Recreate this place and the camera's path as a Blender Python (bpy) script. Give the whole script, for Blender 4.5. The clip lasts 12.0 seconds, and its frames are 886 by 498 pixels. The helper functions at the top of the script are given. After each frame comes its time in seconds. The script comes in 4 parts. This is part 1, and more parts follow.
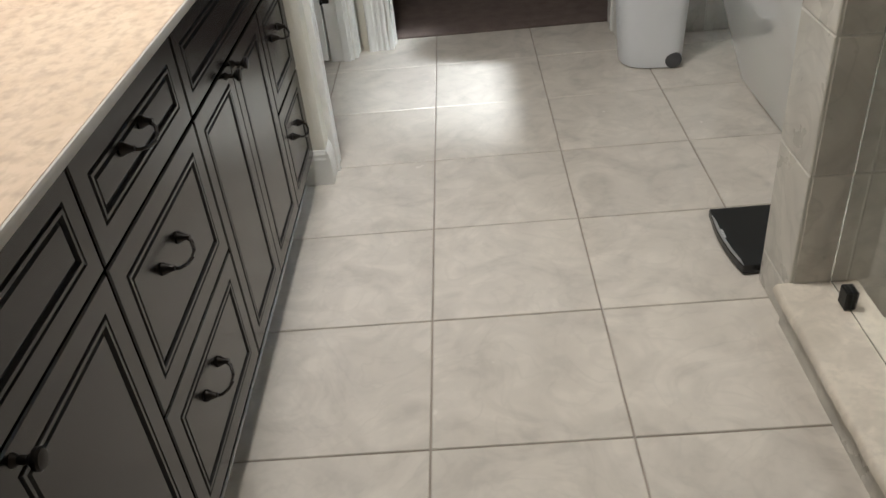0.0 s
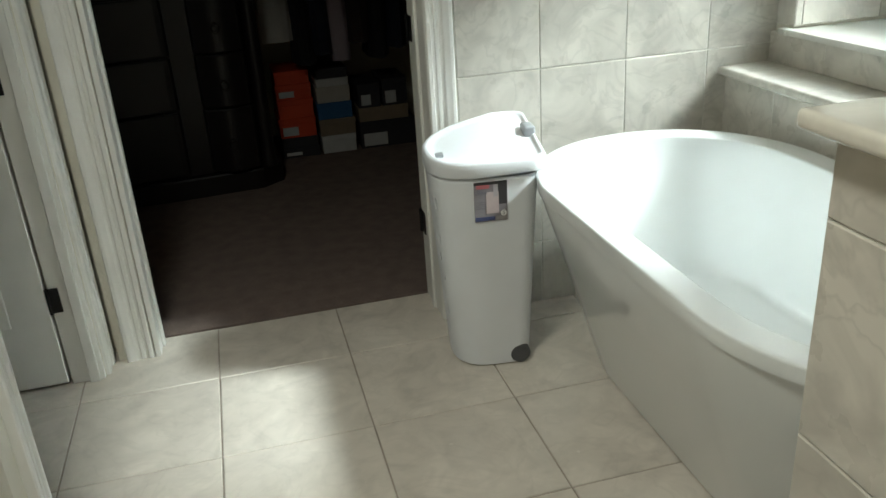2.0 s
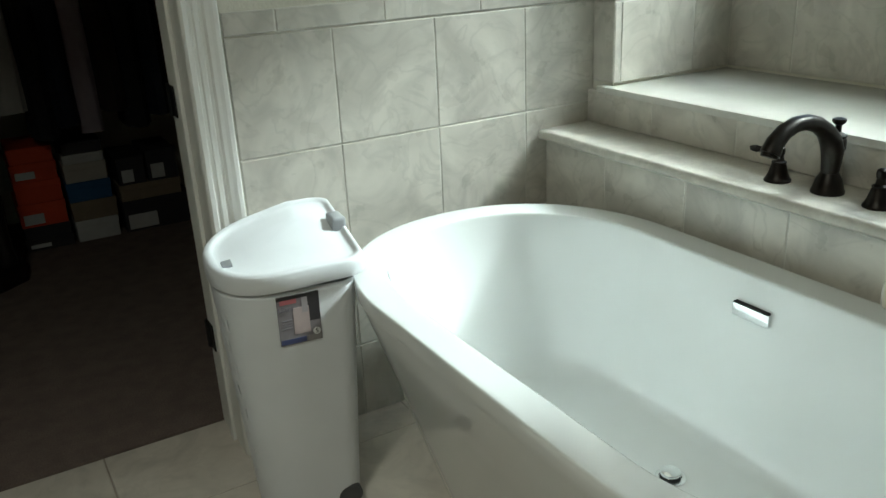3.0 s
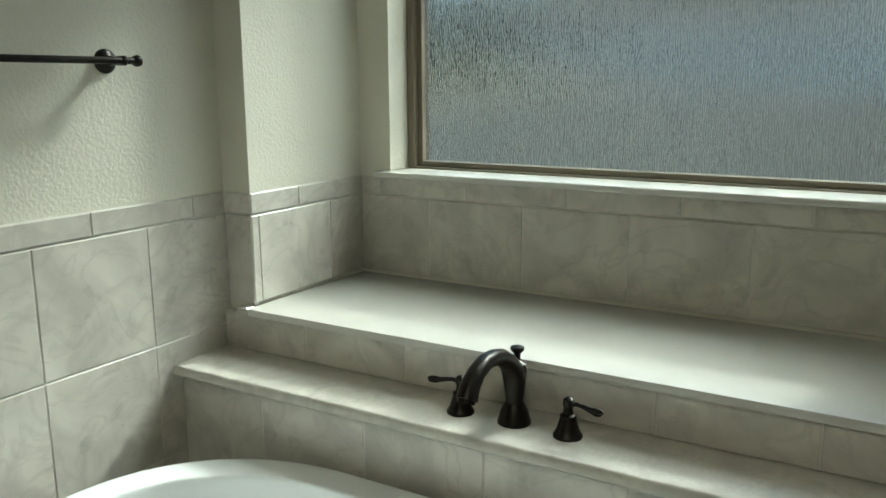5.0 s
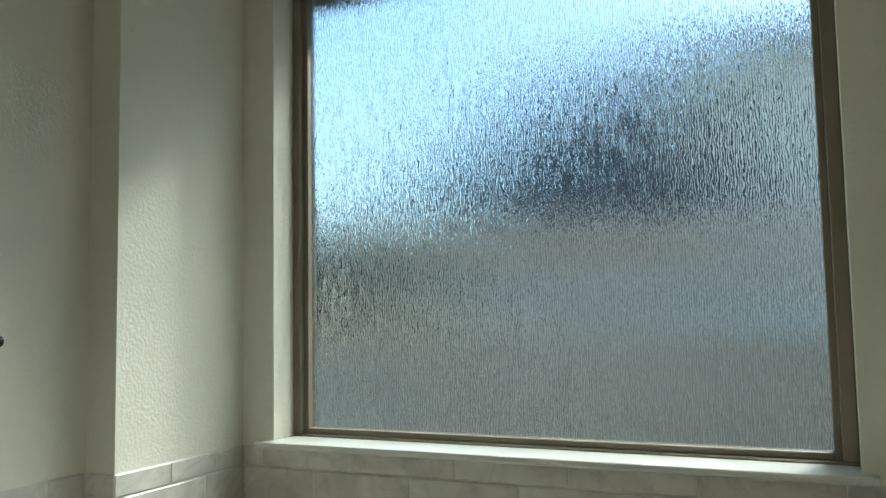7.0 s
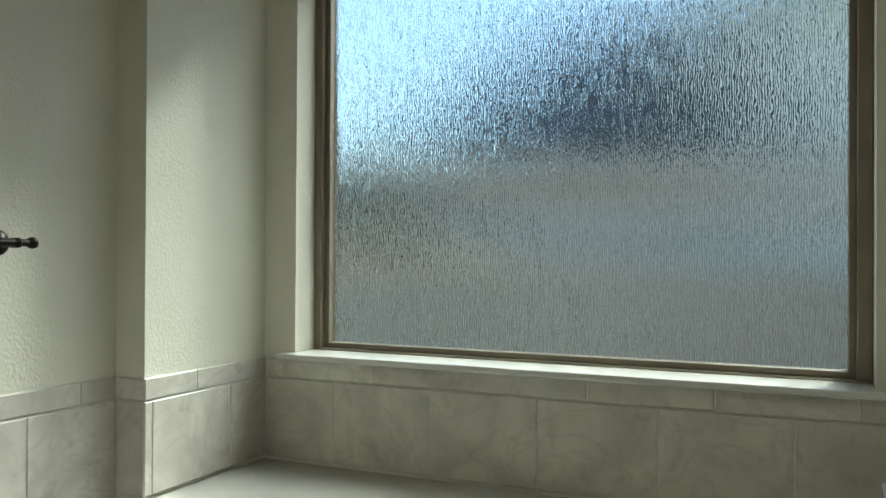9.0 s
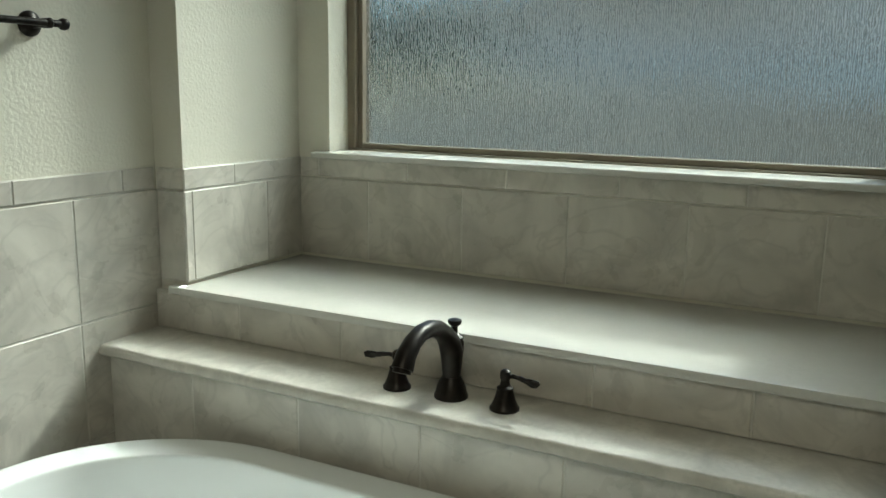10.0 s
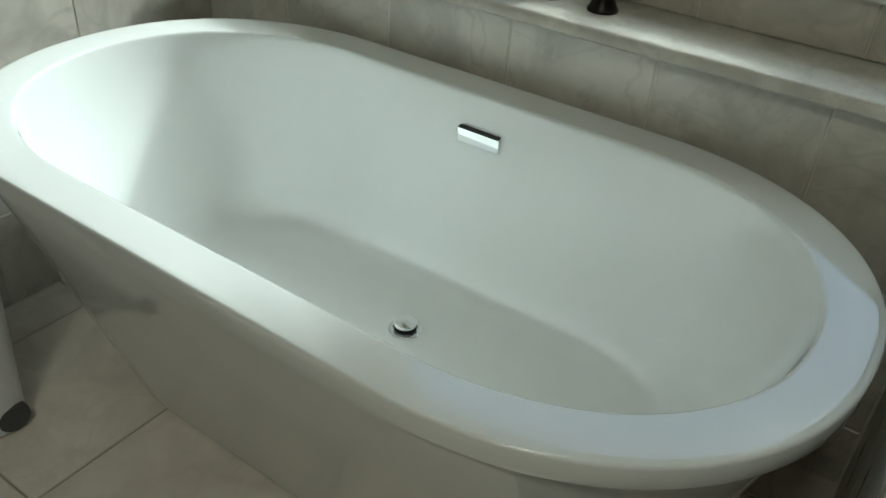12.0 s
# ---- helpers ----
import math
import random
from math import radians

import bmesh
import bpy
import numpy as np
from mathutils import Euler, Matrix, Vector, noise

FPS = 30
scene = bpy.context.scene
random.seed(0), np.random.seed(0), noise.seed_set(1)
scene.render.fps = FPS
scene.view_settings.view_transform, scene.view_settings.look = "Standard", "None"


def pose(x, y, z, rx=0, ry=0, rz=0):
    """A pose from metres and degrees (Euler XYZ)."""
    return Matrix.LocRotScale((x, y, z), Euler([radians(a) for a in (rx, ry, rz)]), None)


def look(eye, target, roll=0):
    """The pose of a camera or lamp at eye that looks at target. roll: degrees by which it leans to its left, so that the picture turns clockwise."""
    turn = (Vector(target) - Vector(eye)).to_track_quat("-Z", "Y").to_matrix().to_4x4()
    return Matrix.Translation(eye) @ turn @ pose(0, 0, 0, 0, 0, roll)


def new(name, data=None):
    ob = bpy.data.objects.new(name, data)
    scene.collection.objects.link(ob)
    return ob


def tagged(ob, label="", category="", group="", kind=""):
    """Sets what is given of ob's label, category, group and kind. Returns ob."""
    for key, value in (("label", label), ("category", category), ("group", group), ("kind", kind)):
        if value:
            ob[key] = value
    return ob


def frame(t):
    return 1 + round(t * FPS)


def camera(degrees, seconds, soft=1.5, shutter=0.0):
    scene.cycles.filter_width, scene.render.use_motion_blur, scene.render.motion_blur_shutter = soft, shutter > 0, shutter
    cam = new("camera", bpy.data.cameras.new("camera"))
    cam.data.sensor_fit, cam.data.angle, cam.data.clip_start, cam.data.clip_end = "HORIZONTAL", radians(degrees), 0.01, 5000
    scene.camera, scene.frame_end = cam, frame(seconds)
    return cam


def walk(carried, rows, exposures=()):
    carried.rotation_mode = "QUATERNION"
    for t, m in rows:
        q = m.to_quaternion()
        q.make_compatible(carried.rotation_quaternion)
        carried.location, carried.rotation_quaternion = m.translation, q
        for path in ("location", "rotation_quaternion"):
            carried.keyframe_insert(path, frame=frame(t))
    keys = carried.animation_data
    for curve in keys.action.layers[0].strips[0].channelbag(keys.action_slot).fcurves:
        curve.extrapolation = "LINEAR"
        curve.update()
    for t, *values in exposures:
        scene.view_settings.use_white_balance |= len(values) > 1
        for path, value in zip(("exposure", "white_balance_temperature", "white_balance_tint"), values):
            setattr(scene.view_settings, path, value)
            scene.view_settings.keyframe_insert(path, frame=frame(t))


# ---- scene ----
cam = camera(56.6, 12.0)
PATH = [
    (0, (-0.054, -0.108, 1.42), (-0.153, 1.542, 0.295), -6.2),
    (0.5, (-0.054, 0.02, 1.455), (-0.049, 1.746, 0.445), -4.9),
    (1, (-0.037, 0.268, 1.466), (0.022, 2.049, 0.56), -3.5),
    (1.5, (-0.007, 0.534, 1.491), (0.181, 2.342, 0.657), -3.2),
    (2, (-0.007, 0.893, 1.497), (0.424, 2.677, 0.701), -3.7),
    (2.5, (0.048, 1.177, 1.489), (0.722, 2.898, 0.724), -3.3),
    (3, (0.124, 1.431, 1.471), (1.045, 3.054, 0.751), -2.8),
    (3.5, (0.165, 1.576, 1.502), (1.341, 3.037, 0.807), -1.9),
    (3.7, (0.188, 1.634, 1.491), (1.466, 3.026, 0.837), -1.5),
    (5.5, (0.276, 1.851, 1.65), (2.03, 2.773, 1.38), -0.3),
    (6, (0.297, 1.847, 1.668), (2.093, 2.72, 1.554), -0.7),
    (6.5, (0.309, 1.808, 1.711), (2.119, 2.658, 1.735), -1.1),
    (7, (0.328, 1.778, 1.706), (2.139, 2.611, 1.868), -1.0),
    (7.2, (0.322, 1.752, 1.715), (2.132, 2.582, 1.903), -1.1),
    (8.8, (0.273, 1.842, 1.659), (2.1, 2.649, 1.761), 0.3),
    (9, (0.279, 1.841, 1.64), (2.098, 2.672, 1.655), 0.3),
    (9.5, (0.276, 1.84, 1.579), (2.07, 2.706, 1.396), 0.6),
    (10, (0.274, 1.829, 1.526), (2.025, 2.718, 1.146), 0.9),
    (10.5, (0.286, 1.827, 1.482), (1.971, 2.721, 0.881), 1.8),
    (11, (0.265, 1.822, 1.452), (1.871, 2.695, 0.639), 3.0),
    (11.5, (0.27, 1.80, 1.404), (1.766, 2.681, 0.412), 3.7),
    (12, (0.27, 1.79, 1.375), (1.653, 2.697, 0.25), 3.82),
]
EXPOSURES = [(0, 2.05, 5600, 5), (0.6, 2.12, 5700, 6), (1.2, 2.0, 5750, 3), (2.0, 1.65, 5750, -6), (3.0, 1.15, 5700, -10), (3.7, 0.98, 5850, -11), (5.5, 1.04, 6000, -9), (7.2, 1.04, 5950, -8),
             (8.8, 1.04, 6100, -8), (10.0, 1.02, 6050, -9), (11.0, 0.88, 5950, -10), (12, 0.80, 5800, -10)]
walk(cam, [(t, look(eye, target, roll)) for t, eye, target, roll in PATH], EXPOSURES)

# ---------------------------------------------------------------- light
SUN_WAY = Vector((-0.70, 0.255, -0.625)).normalized()
sun = new("sun", bpy.data.lights.new("sun", "SUN"))
sun.data.energy, sun.data.angle, sun.data.color = 1.9, radians(7), (1.0, 0.97, 0.92)
sun.matrix_world = look((12, -3, 10), Vector((12, -3, 10)) + SUN_WAY)
world = bpy.data.worlds.new("world")
scene.world = world
world.use_nodes = True
sky = world.node_tree.nodes.new("ShaderNodeTexSky")
sky.sky_type, sky.sun_disc = "NISHITA", False
sky.sun_elevation, sky.sun_rotation = radians(40.0), radians(110)
sky.dust_density = 0.35
back = world.node_tree.nodes["Background"]
back.inputs["Strength"].default_value = 0.15
world.node_tree.links.new(sky.outputs["Color"], back.inputs["Color"])

# unseen warm lamp, added overhead to warm the counter and brighten the floor
glow = new("unseen_warm_lamp", bpy.data.lights.new("unseen_warm_lamp", "AREA"))
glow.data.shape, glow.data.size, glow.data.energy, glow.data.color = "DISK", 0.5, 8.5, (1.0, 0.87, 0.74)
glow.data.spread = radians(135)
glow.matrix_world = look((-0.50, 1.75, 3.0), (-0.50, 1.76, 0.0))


# ---------------------------------------------------------------- materials
def material(name, colour, rough=0.5, metal=0.0, spread=0.0, scale=4.0, grain=0.0, grain_scale=60.0, bump=0.0,
             bump_scale=80.0, dark=None, stretch=(1, 1, 1), coat=0.0, vary=0.0, distortion=0.0, vein=0.0, spec=0.5):
    """Principled surface: broad stains, fine grain, relief; vary shifts each object's value a little."""
    m = bpy.data.materials.new(name)
    m.use_nodes = True
    nt = m.node_tree
    p = nt.nodes["Principled BSDF"]
    p.inputs["Roughness"].default_value, p.inputs["Metallic"].default_value = rough, metal
    p.inputs["Coat Weight"].default_value, p.inputs["Coat Roughness"].default_value = coat, rough * 0.6
    p.inputs["Specular IOR Level"].default_value = spec
    geo = nt.nodes.new("ShaderNodeNewGeometry")
    mp = nt.nodes.new("ShaderNodeMapping")
    mp.inputs["Scale"].default_value = stretch
    nt.links.new(geo.outputs["Position"], mp.inputs["Vector"])
    src = mp.outputs["Vector"]
    info = nt.nodes.new("ShaderNodeObjectInfo")
    if vary:
        sh = nt.nodes.new("ShaderNodeVectorMath")
        sh.operation = "MULTIPLY_ADD"
        cx = nt.nodes.new("ShaderNodeCombineXYZ")
        for k in range(3):
            nt.links.new(info.outputs["Random"], cx.inputs[k])
        nt.links.new(cx.outputs["Vector"], sh.inputs[0])
        sh.inputs[1].default_value = (9.0, 5.0, 7.0)
        nt.links.new(src, sh.inputs[2])
        src = sh.outputs["Vector"]

    def noise_tex(s, detail, dist=0.0):
        n = nt.nodes.new("ShaderNodeTexNoise")
        n.inputs["Scale"].default_value, n.inputs["Detail"].default_value = s, detail
        n.inputs["Distortion"].default_value = dist
        nt.links.new(src, n.inputs["Vector"])
        return n.outputs["Fac"]

    def mix(a, b, fac, mode="MIX"):
        x = nt.nodes.new("ShaderNodeMix")
        x.data_type, x.blend_type = "RGBA", mode
        for sock, v in ((x.inputs[6], a), (x.inputs[7], b), (x.inputs[0], fac)):
            if hasattr(v, "links"):
                nt.links.new(v, sock)
            else:
                sock.default_value = v
        return x.outputs[2]

    def ramp(fac, lo, hi):
        r = nt.nodes.new("ShaderNodeMapRange")
        r.inputs["From Min"].default_value, r.inputs["From Max"].default_value = lo, hi
        nt.links.new(fac, r.inputs["Value"])
        return r.outputs["Result"]

    col = (*colour, 1)
    other = (*(dark or tuple(c * (1 - spread) for c in colour)), 1)
    if spread or dark:
        col = mix((*colour, 1), other, ramp(noise_tex(scale, 5, distortion), 0.38, 0.68))
    if vein:
        v = noise_tex(scale * 0.8, 3, 2.2)
        a = nt.nodes.new("ShaderNodeMath")
        a.operation = "SUBTRACT"
        nt.links.new(v, a.inputs[0])
        a.inputs[1].default_value = 0.5
        b = nt.nodes.new("ShaderNodeMath")
        b.operation = "ABSOLUTE"
        nt.links.new(a.outputs[0], b.inputs[0])
        f = ramp(b.outputs[0], 0.05, 0.0)
        g = nt.nodes.new("ShaderNodeMath")
        g.operation = "MULTIPLY"
        nt.links.new(f, g.inputs[0])
        g.inputs[1].default_value = vein
        col = mix(col, tuple(c * 0.62 for c in colour) + (1,), g.outputs[0])
    if grain:
        col = mix(col, tuple(c * (1 - grain) for c in colour) + (1,), ramp(noise_tex(grain_scale, 3), 0.45, 0.75))
    if vary:
        r = nt.nodes.new("ShaderNodeMapRange")
        r.inputs["To Min"].default_value, r.inputs["To Max"].default_value = 1 - vary, 1.0
        nt.links.new(info.outputs["Random"], r.inputs["Value"])
        h = nt.nodes.new("ShaderNodeHueSaturation")
        nt.links.new(r.outputs["Result"], h.inputs["Value"])
        if hasattr(col, "links"):
            nt.links.new(col, h.inputs["Color"])
        else:
            h.inputs["Color"].default_value = col
        col = h.outputs["Color"]
    if hasattr(col, "links"):
        nt.links.new(col, p.inputs["Base Color"])
    else:
        p.inputs["Base Color"].default_value = col
    if bump:
        bp = nt.nodes.new("ShaderNodeBump")
        bp.inputs["Strength"].default_value, bp.inputs["Distance"].default_value = bump, 0.004
        nt.links.new(noise_tex(bump_scale, 3), bp.inputs["Height"])
        nt.links.new(bp.outputs["Normal"], p.inputs["Normal"])
    # roughness wanders a little
    rr = nt.nodes.new("ShaderNodeMapRange")
    rr.inputs["To Min"].default_value, rr.inputs["To Max"].default_value = rough * 0.85, min(1.0, rough * 1.18)
    nt.links.new(noise_tex(scale * 2.3, 4), rr.inputs["Value"])
    nt.links.new(rr.outputs["Result"], p.inputs["Roughness"])
    return m


M_FLOOR = material("ceramic_floor", (0.69, 0.635, 0.56), 0.25, spread=0.22, scale=5.5, grain=0.09, grain_scale=22, vary=0.06, vein=0.18,
                   distortion=1.2, bump=0.05, bump_scale=25)
M_GROUT = material("floor_grout", (0.36, 0.31, 0.26), 0.9, spread=0.25, scale=9, bump=0.3, bump_scale=400)
M_WTILE = material("ceramic_wall", (0.64, 0.605, 0.54), 0.28, spread=0.27, scale=5.0, vary=0.06, vein=0.34, distortion=1.1,
                   bump=0.04, bump_scale=20)
M_WGROUT = material("wall_grout", (0.66, 0.64, 0.58), 0.9, spread=0.2, scale=12)
M_PAINT = material("cream_wall_paint", (0.69, 0.66, 0.565), 0.62, spread=0.04, scale=2, bump=0.38, bump_scale=105)
M_CEIL = material("ceiling_paint", (0.82, 0.80, 0.76), 0.8, spread=0.04, bump=0.4, bump_scale=110)
M_TRIM = material("white_trim_paint", (0.80, 0.79, 0.75), 0.38, spread=0.05, scale=6, bump=0.05, bump_scale=40)
M_STONE = material("bench_stone", (0.62, 0.61, 0.565), 0.20, spread=0.07, scale=5, grain=0.05, grain_scale=70, distortion=1)
M_CAP = material("polished_cap_stone", (0.66, 0.63, 0.56), 0.05, spread=0.08, scale=6, grain=0.05, grain_scale=60, distortion=1)
M_MARBLE = material("shelf_marble", (0.60, 0.575, 0.515), 0.34, spread=0.24, scale=9, grain=0.16, grain_scale=75, distortion=1.5,
                    bump=0.16, bump_scale=60)
M_CURB = material("curb_marble", (0.68, 0.61, 0.51), 0.34, spread=0.24, scale=9, grain=0.18, grain_scale=60, distortion=1.5, bump=0.12, bump_scale=60)
M_COUNTER = material("travertine_counter", (0.68, 0.535, 0.41), 0.25, spread=0.22, scale=9, grain=0.30, grain_scale=30,
                     stretch=(1.5, 1, 1), distortion=0.9, dark=(0.61, 0.47, 0.35), vein=0.18)
M_EDGE = material("counter_edge_stone", (0.50, 0.47, 0.43), 0.4, spread=0.2, scale=14, grain=0.12, grain_scale=70, bump=0.2, bump_scale=70)
M_CABINET = material("espresso_cabinet", (0.010, 0.0075, 0.007), 0.24, spread=0.3, scale=3, stretch=(1, 1, 0.25), coat=0.25, spec=0.4, bump=0.008,
                     bump_scale=60)
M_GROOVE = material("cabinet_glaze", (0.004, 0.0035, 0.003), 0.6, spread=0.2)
M_BRONZE = material("oil_rubbed_bronze", (0.030, 0.026, 0.023), 0.36, metal=0.85, spread=0.35, scale=30)
M_BLACK = material("black_metal", (0.012, 0.012, 0.012), 0.45, metal=0.4, spread=0.3, scale=20)
M_CHROME = material("chrome", (0.85, 0.86, 0.87), 0.06, metal=1.0, spread=0.05)
M_TUB = material("white_acrylic", (0.78, 0.80, 0.795), 0.02, spread=0.03, scale=1.5, coat=0.6, spec=0.6)
M_PLASTIC = material("white_plastic", (0.80, 0.815, 0.845), 0.36, spread=0.05, scale=5, bump=0.03, bump_scale=200)
M_GREY = material("grey_plastic", (0.33, 0.34, 0.36), 0.45, spread=0.12)
M_WHEEL = material("dark_grey_wheel", (0.085, 0.085, 0.09), 0.55, spread=0.25, scale=20)
M_SCALE = material("black_glass_scale", (0.008, 0.009, 0.010), 0.22, spread=0.3, scale=8)
M_SILVER = material("silver_paint", (0.5, 0.5, 0.5), 0.35, metal=0.6, spread=0.1)
M_FRAME = material("tan_window_frame", (0.20, 0.165, 0.115), 0.5, spread=0.15, scale=8)
M_CARPET = material("taupe_carpet", (0.20, 0.155, 0.135), 0.95, spread=0.25, scale=14, grain=0.35, grain_scale=160, bump=1.0, bump_scale=220,
                    spec=0.1)
M_DRESSER = material("dark_dresser_wood", (0.010, 0.008, 0.008), 0.42, spread=0.4, scale=4, stretch=(1, 1, 0.3))
M_HOUSE = material("brick_far", (0.74, 0.65, 0.57), 0.9, spread=0.25, scale=1.3)
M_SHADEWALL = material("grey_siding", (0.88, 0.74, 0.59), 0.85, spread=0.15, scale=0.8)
M_ROOF = material("roof_shingles", (0.12, 0.12, 0.125), 0.9, spread=0.35, scale=2.5, grain=0.3, grain_scale=9)
M_FASCIA = material("fascia_paint", (0.72, 0.61, 0.53), 0.7, spread=0.1)
# shade under the eave is put into this dark base colour
M_SOFFIT = material("shaded_soffit", (0.12, 0.10, 0.08), 0.8, spread=0.1)
M_GROUND = material("dry_ground", (0.40, 0.40, 0.33), 0.95, spread=0.4, scale=0.9, grain=0.4, grain_scale=12)
M_LEAF = material("foliage", (0.055, 0.068, 0.042), 0.8, spread=0.5, scale=3, vary=0.2)
M_BARK = material("bark", (0.12, 0.09, 0.06), 0.9, spread=0.4, scale=6)


def plain(name, colour, rough=0.6):
    return material(name, colour, rough, spread=0.12, scale=9, grain=0.08, grain_scale=40)


GLASS_X = 2.661      # middle of the pane; only its room side is ribbed


def glass_material(name, rough, relief, tint):
    m = bpy.data.materials.new(name)
    m.use_nodes = True
    nt = m.node_tree
    p = nt.nodes["Principled BSDF"]
    p.inputs["Base Color"].default_value = (*tint, 1)
    p.inputs["Transmission Weight"].default_value, p.inputs["Roughness"].default_value, p.inputs["IOR"].default_value = 1.0, rough, 1.45
    if relief:
        def maths(op, a, v, c=None):
            n = nt.nodes.new("ShaderNodeMath")
            n.operation = op
            for k, q in enumerate((a, v, c)):
                if q is None:
                    continue
                if isinstance(q, (int, float)):
                    n.inputs[k].default_value = q
                else:
                    nt.links.new(q, n.inputs[k])
            return n.outputs[0]

        geo = nt.nodes.new("ShaderNodeNewGeometry")
        tilt = []
        for sc in ((90, 90, 34), (300, 560, 170), (40, 70, 14)):
            mp = nt.nodes.new("ShaderNodeMapping")
            mp.inputs["Scale"].default_value = sc
            nt.links.new(geo.outputs["Position"], mp.inputs["Vector"])
            n = nt.nodes.new("ShaderNodeTexNoise")
            n.inputs["Scale"].default_value, n.inputs["Detail"].default_value = 1.0, 1.0
            nt.links.new(mp.outputs["Vector"], n.inputs["Vector"])
            tilt.append(maths("SUBTRACT", n.outputs["Fac"], 0.5))
        # wavy upright ribs about 6.5 mm apart, stronger and weaker by patches
        place = nt.nodes.new("ShaderNodeSeparateXYZ")
        nt.links.new(geo.outputs["Position"], place.inputs[0])
        phase = maths("MULTIPLY_ADD", place.outputs["Y"], 2 * math.pi / 0.0065, maths("MULTIPLY", tilt[0], 13.0))
        rib = maths("MULTIPLY", maths("SINE", phase, 0), maths("MULTIPLY_ADD", tilt[2], 0.30, 0.21))
        tilt[0] = maths("MULTIPLY_ADD", tilt[1], 0.25, rib)
        # vertical ribs lean the surface sideways, a few of them steeply; fine pebbling leans it a little every way
        steep = maths("MULTIPLY", maths("POWER", maths("ABSOLUTE", tilt[0], 0), 2.0), tilt[0])
        side = maths("MULTIPLY_ADD", steep, 11.0 * relief, maths("MULTIPLY_ADD", tilt[1], 0.5 * relief, maths("MULTIPLY", tilt[0], relief)))
        up = maths("MULTIPLY", tilt[1], 0.42 * relief)
        lean = nt.nodes.new("ShaderNodeCombineXYZ")
        nt.links.new(side, lean.inputs["Y"])
        nt.links.new(up, lean.inputs["Z"])
        add = nt.nodes.new("ShaderNodeVectorMath")
        add.operation = "ADD"
        nt.links.new(geo.outputs["Normal"], add.inputs[0])
        inner = nt.nodes.new("ShaderNodeSeparateXYZ")
        nt.links.new(geo.outputs["Position"], inner.inputs[0])
        face = nt.nodes.new("ShaderNodeVectorMath")
        face.operation = "SCALE"
        nt.links.new(lean.outputs[0], face.inputs[0])
        nt.links.new(maths("LESS_THAN", inner.outputs["X"], GLASS_X), face.inputs["Scale"])
        nt.links.new(face.outputs[0], add.inputs[1])
        unit = nt.nodes.new("ShaderNodeVectorMath")
        unit.operation = "NORMALIZE"
        nt.links.new(add.outputs[0], unit.inputs[0])
        nt.links.new(unit.outputs[0], p.inputs["Normal"])
        # one flank of each rib tinted darker: lost light put into the colour
        rib_dim = nt.nodes.new("ShaderNodeMapRange")
        rib_dim.inputs["From Min"].default_value, rib_dim.inputs["From Max"].default_value = -0.24, 0.12
        nt.links.new(maths("MULTIPLY_ADD", tilt[1], 0.7, tilt[0]), rib_dim.inputs["Value"])
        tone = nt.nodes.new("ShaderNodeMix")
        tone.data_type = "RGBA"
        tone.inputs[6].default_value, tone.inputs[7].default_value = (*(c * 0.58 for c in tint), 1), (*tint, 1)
        nt.links.new(rib_dim.outputs["Result"], tone.inputs[0])
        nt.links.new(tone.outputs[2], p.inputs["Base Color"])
    return m


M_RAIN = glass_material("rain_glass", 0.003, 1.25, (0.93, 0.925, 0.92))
M_CLEAR = glass_material("clear_glass", 0.0, 0.0, (0.97, 0.985, 0.975))


# ---------------------------------------------------------------- mesh helpers
def finish(name, bm, mat, smooth=False):
    me = bpy.data.meshes.new(name)
    bm.normal_update()
    bm.to_mesh(me)
    bm.free()
    for m in (mat if isinstance(mat, (list, tuple)) else [mat]):
        me.materials.append(m)
    if smooth:
        me.polygons.foreach_set("use_smooth", [True] * len(me.polygons))
        me.set_sharp_from_angle(angle=radians(38))
    return me


def empty(name, at=(0, 0, 0), **tags):
    ob = new(name)
    ob.empty_display_size = 0.05
    ob.location = at
    return tagged(ob, **tags)


def part(name, bm, mat, parent, label="", smooth=False):
    """One mesh under a thing or a part; its vertices are given in world metres."""
    ob = new(name, finish(name, bm, mat, smooth))
    if parent is not None:
        ob.parent = parent
        ob.matrix_parent_inverse = parent.matrix_basis.inverted() if parent.parent is None else Matrix.Identity(4)
    return tagged(ob, label=label) if label else ob


def thing(name, bm, mat, smooth=False, **tags):
    return tagged(new(name, finish(name, bm, mat, smooth)), **tags)


def box(x0, x1, y0, y1, z0, z1, bevel=0.0, seg=2, bm=None):
    bm = bm or bmesh.new()
    vs = [bm.verts.new((x, y, z)) for x in (x0, x1) for y in (y0, y1) for z in (z0, z1)]
    fs = [bm.faces.new([vs[i] for i in f]) for f in ((0, 1, 3, 2), (4, 6, 7, 5), (0, 4, 5, 1), (2, 3, 7, 6), (0, 2, 6, 4), (1, 5, 7, 3))]
    if bevel:
        es = {e for f in fs for e in f.edges}
        bmesh.ops.bevel(bm, geom=list(es), offset=bevel, segments=seg, profile=0.6, affect="EDGES", clamp_overlap=True)
    return bm


def boxes(*rows, bevel=0.0, seg=1):
    bm = bmesh.new()
    for r in rows:
        b = box(*r, bevel=bevel, seg=seg)
        me = bpy.data.meshes.new("tmp")
        b.to_mesh(me)
        b.free()
        bm.from_mesh(me)
        bpy.data.meshes.remove(me)
    return bm


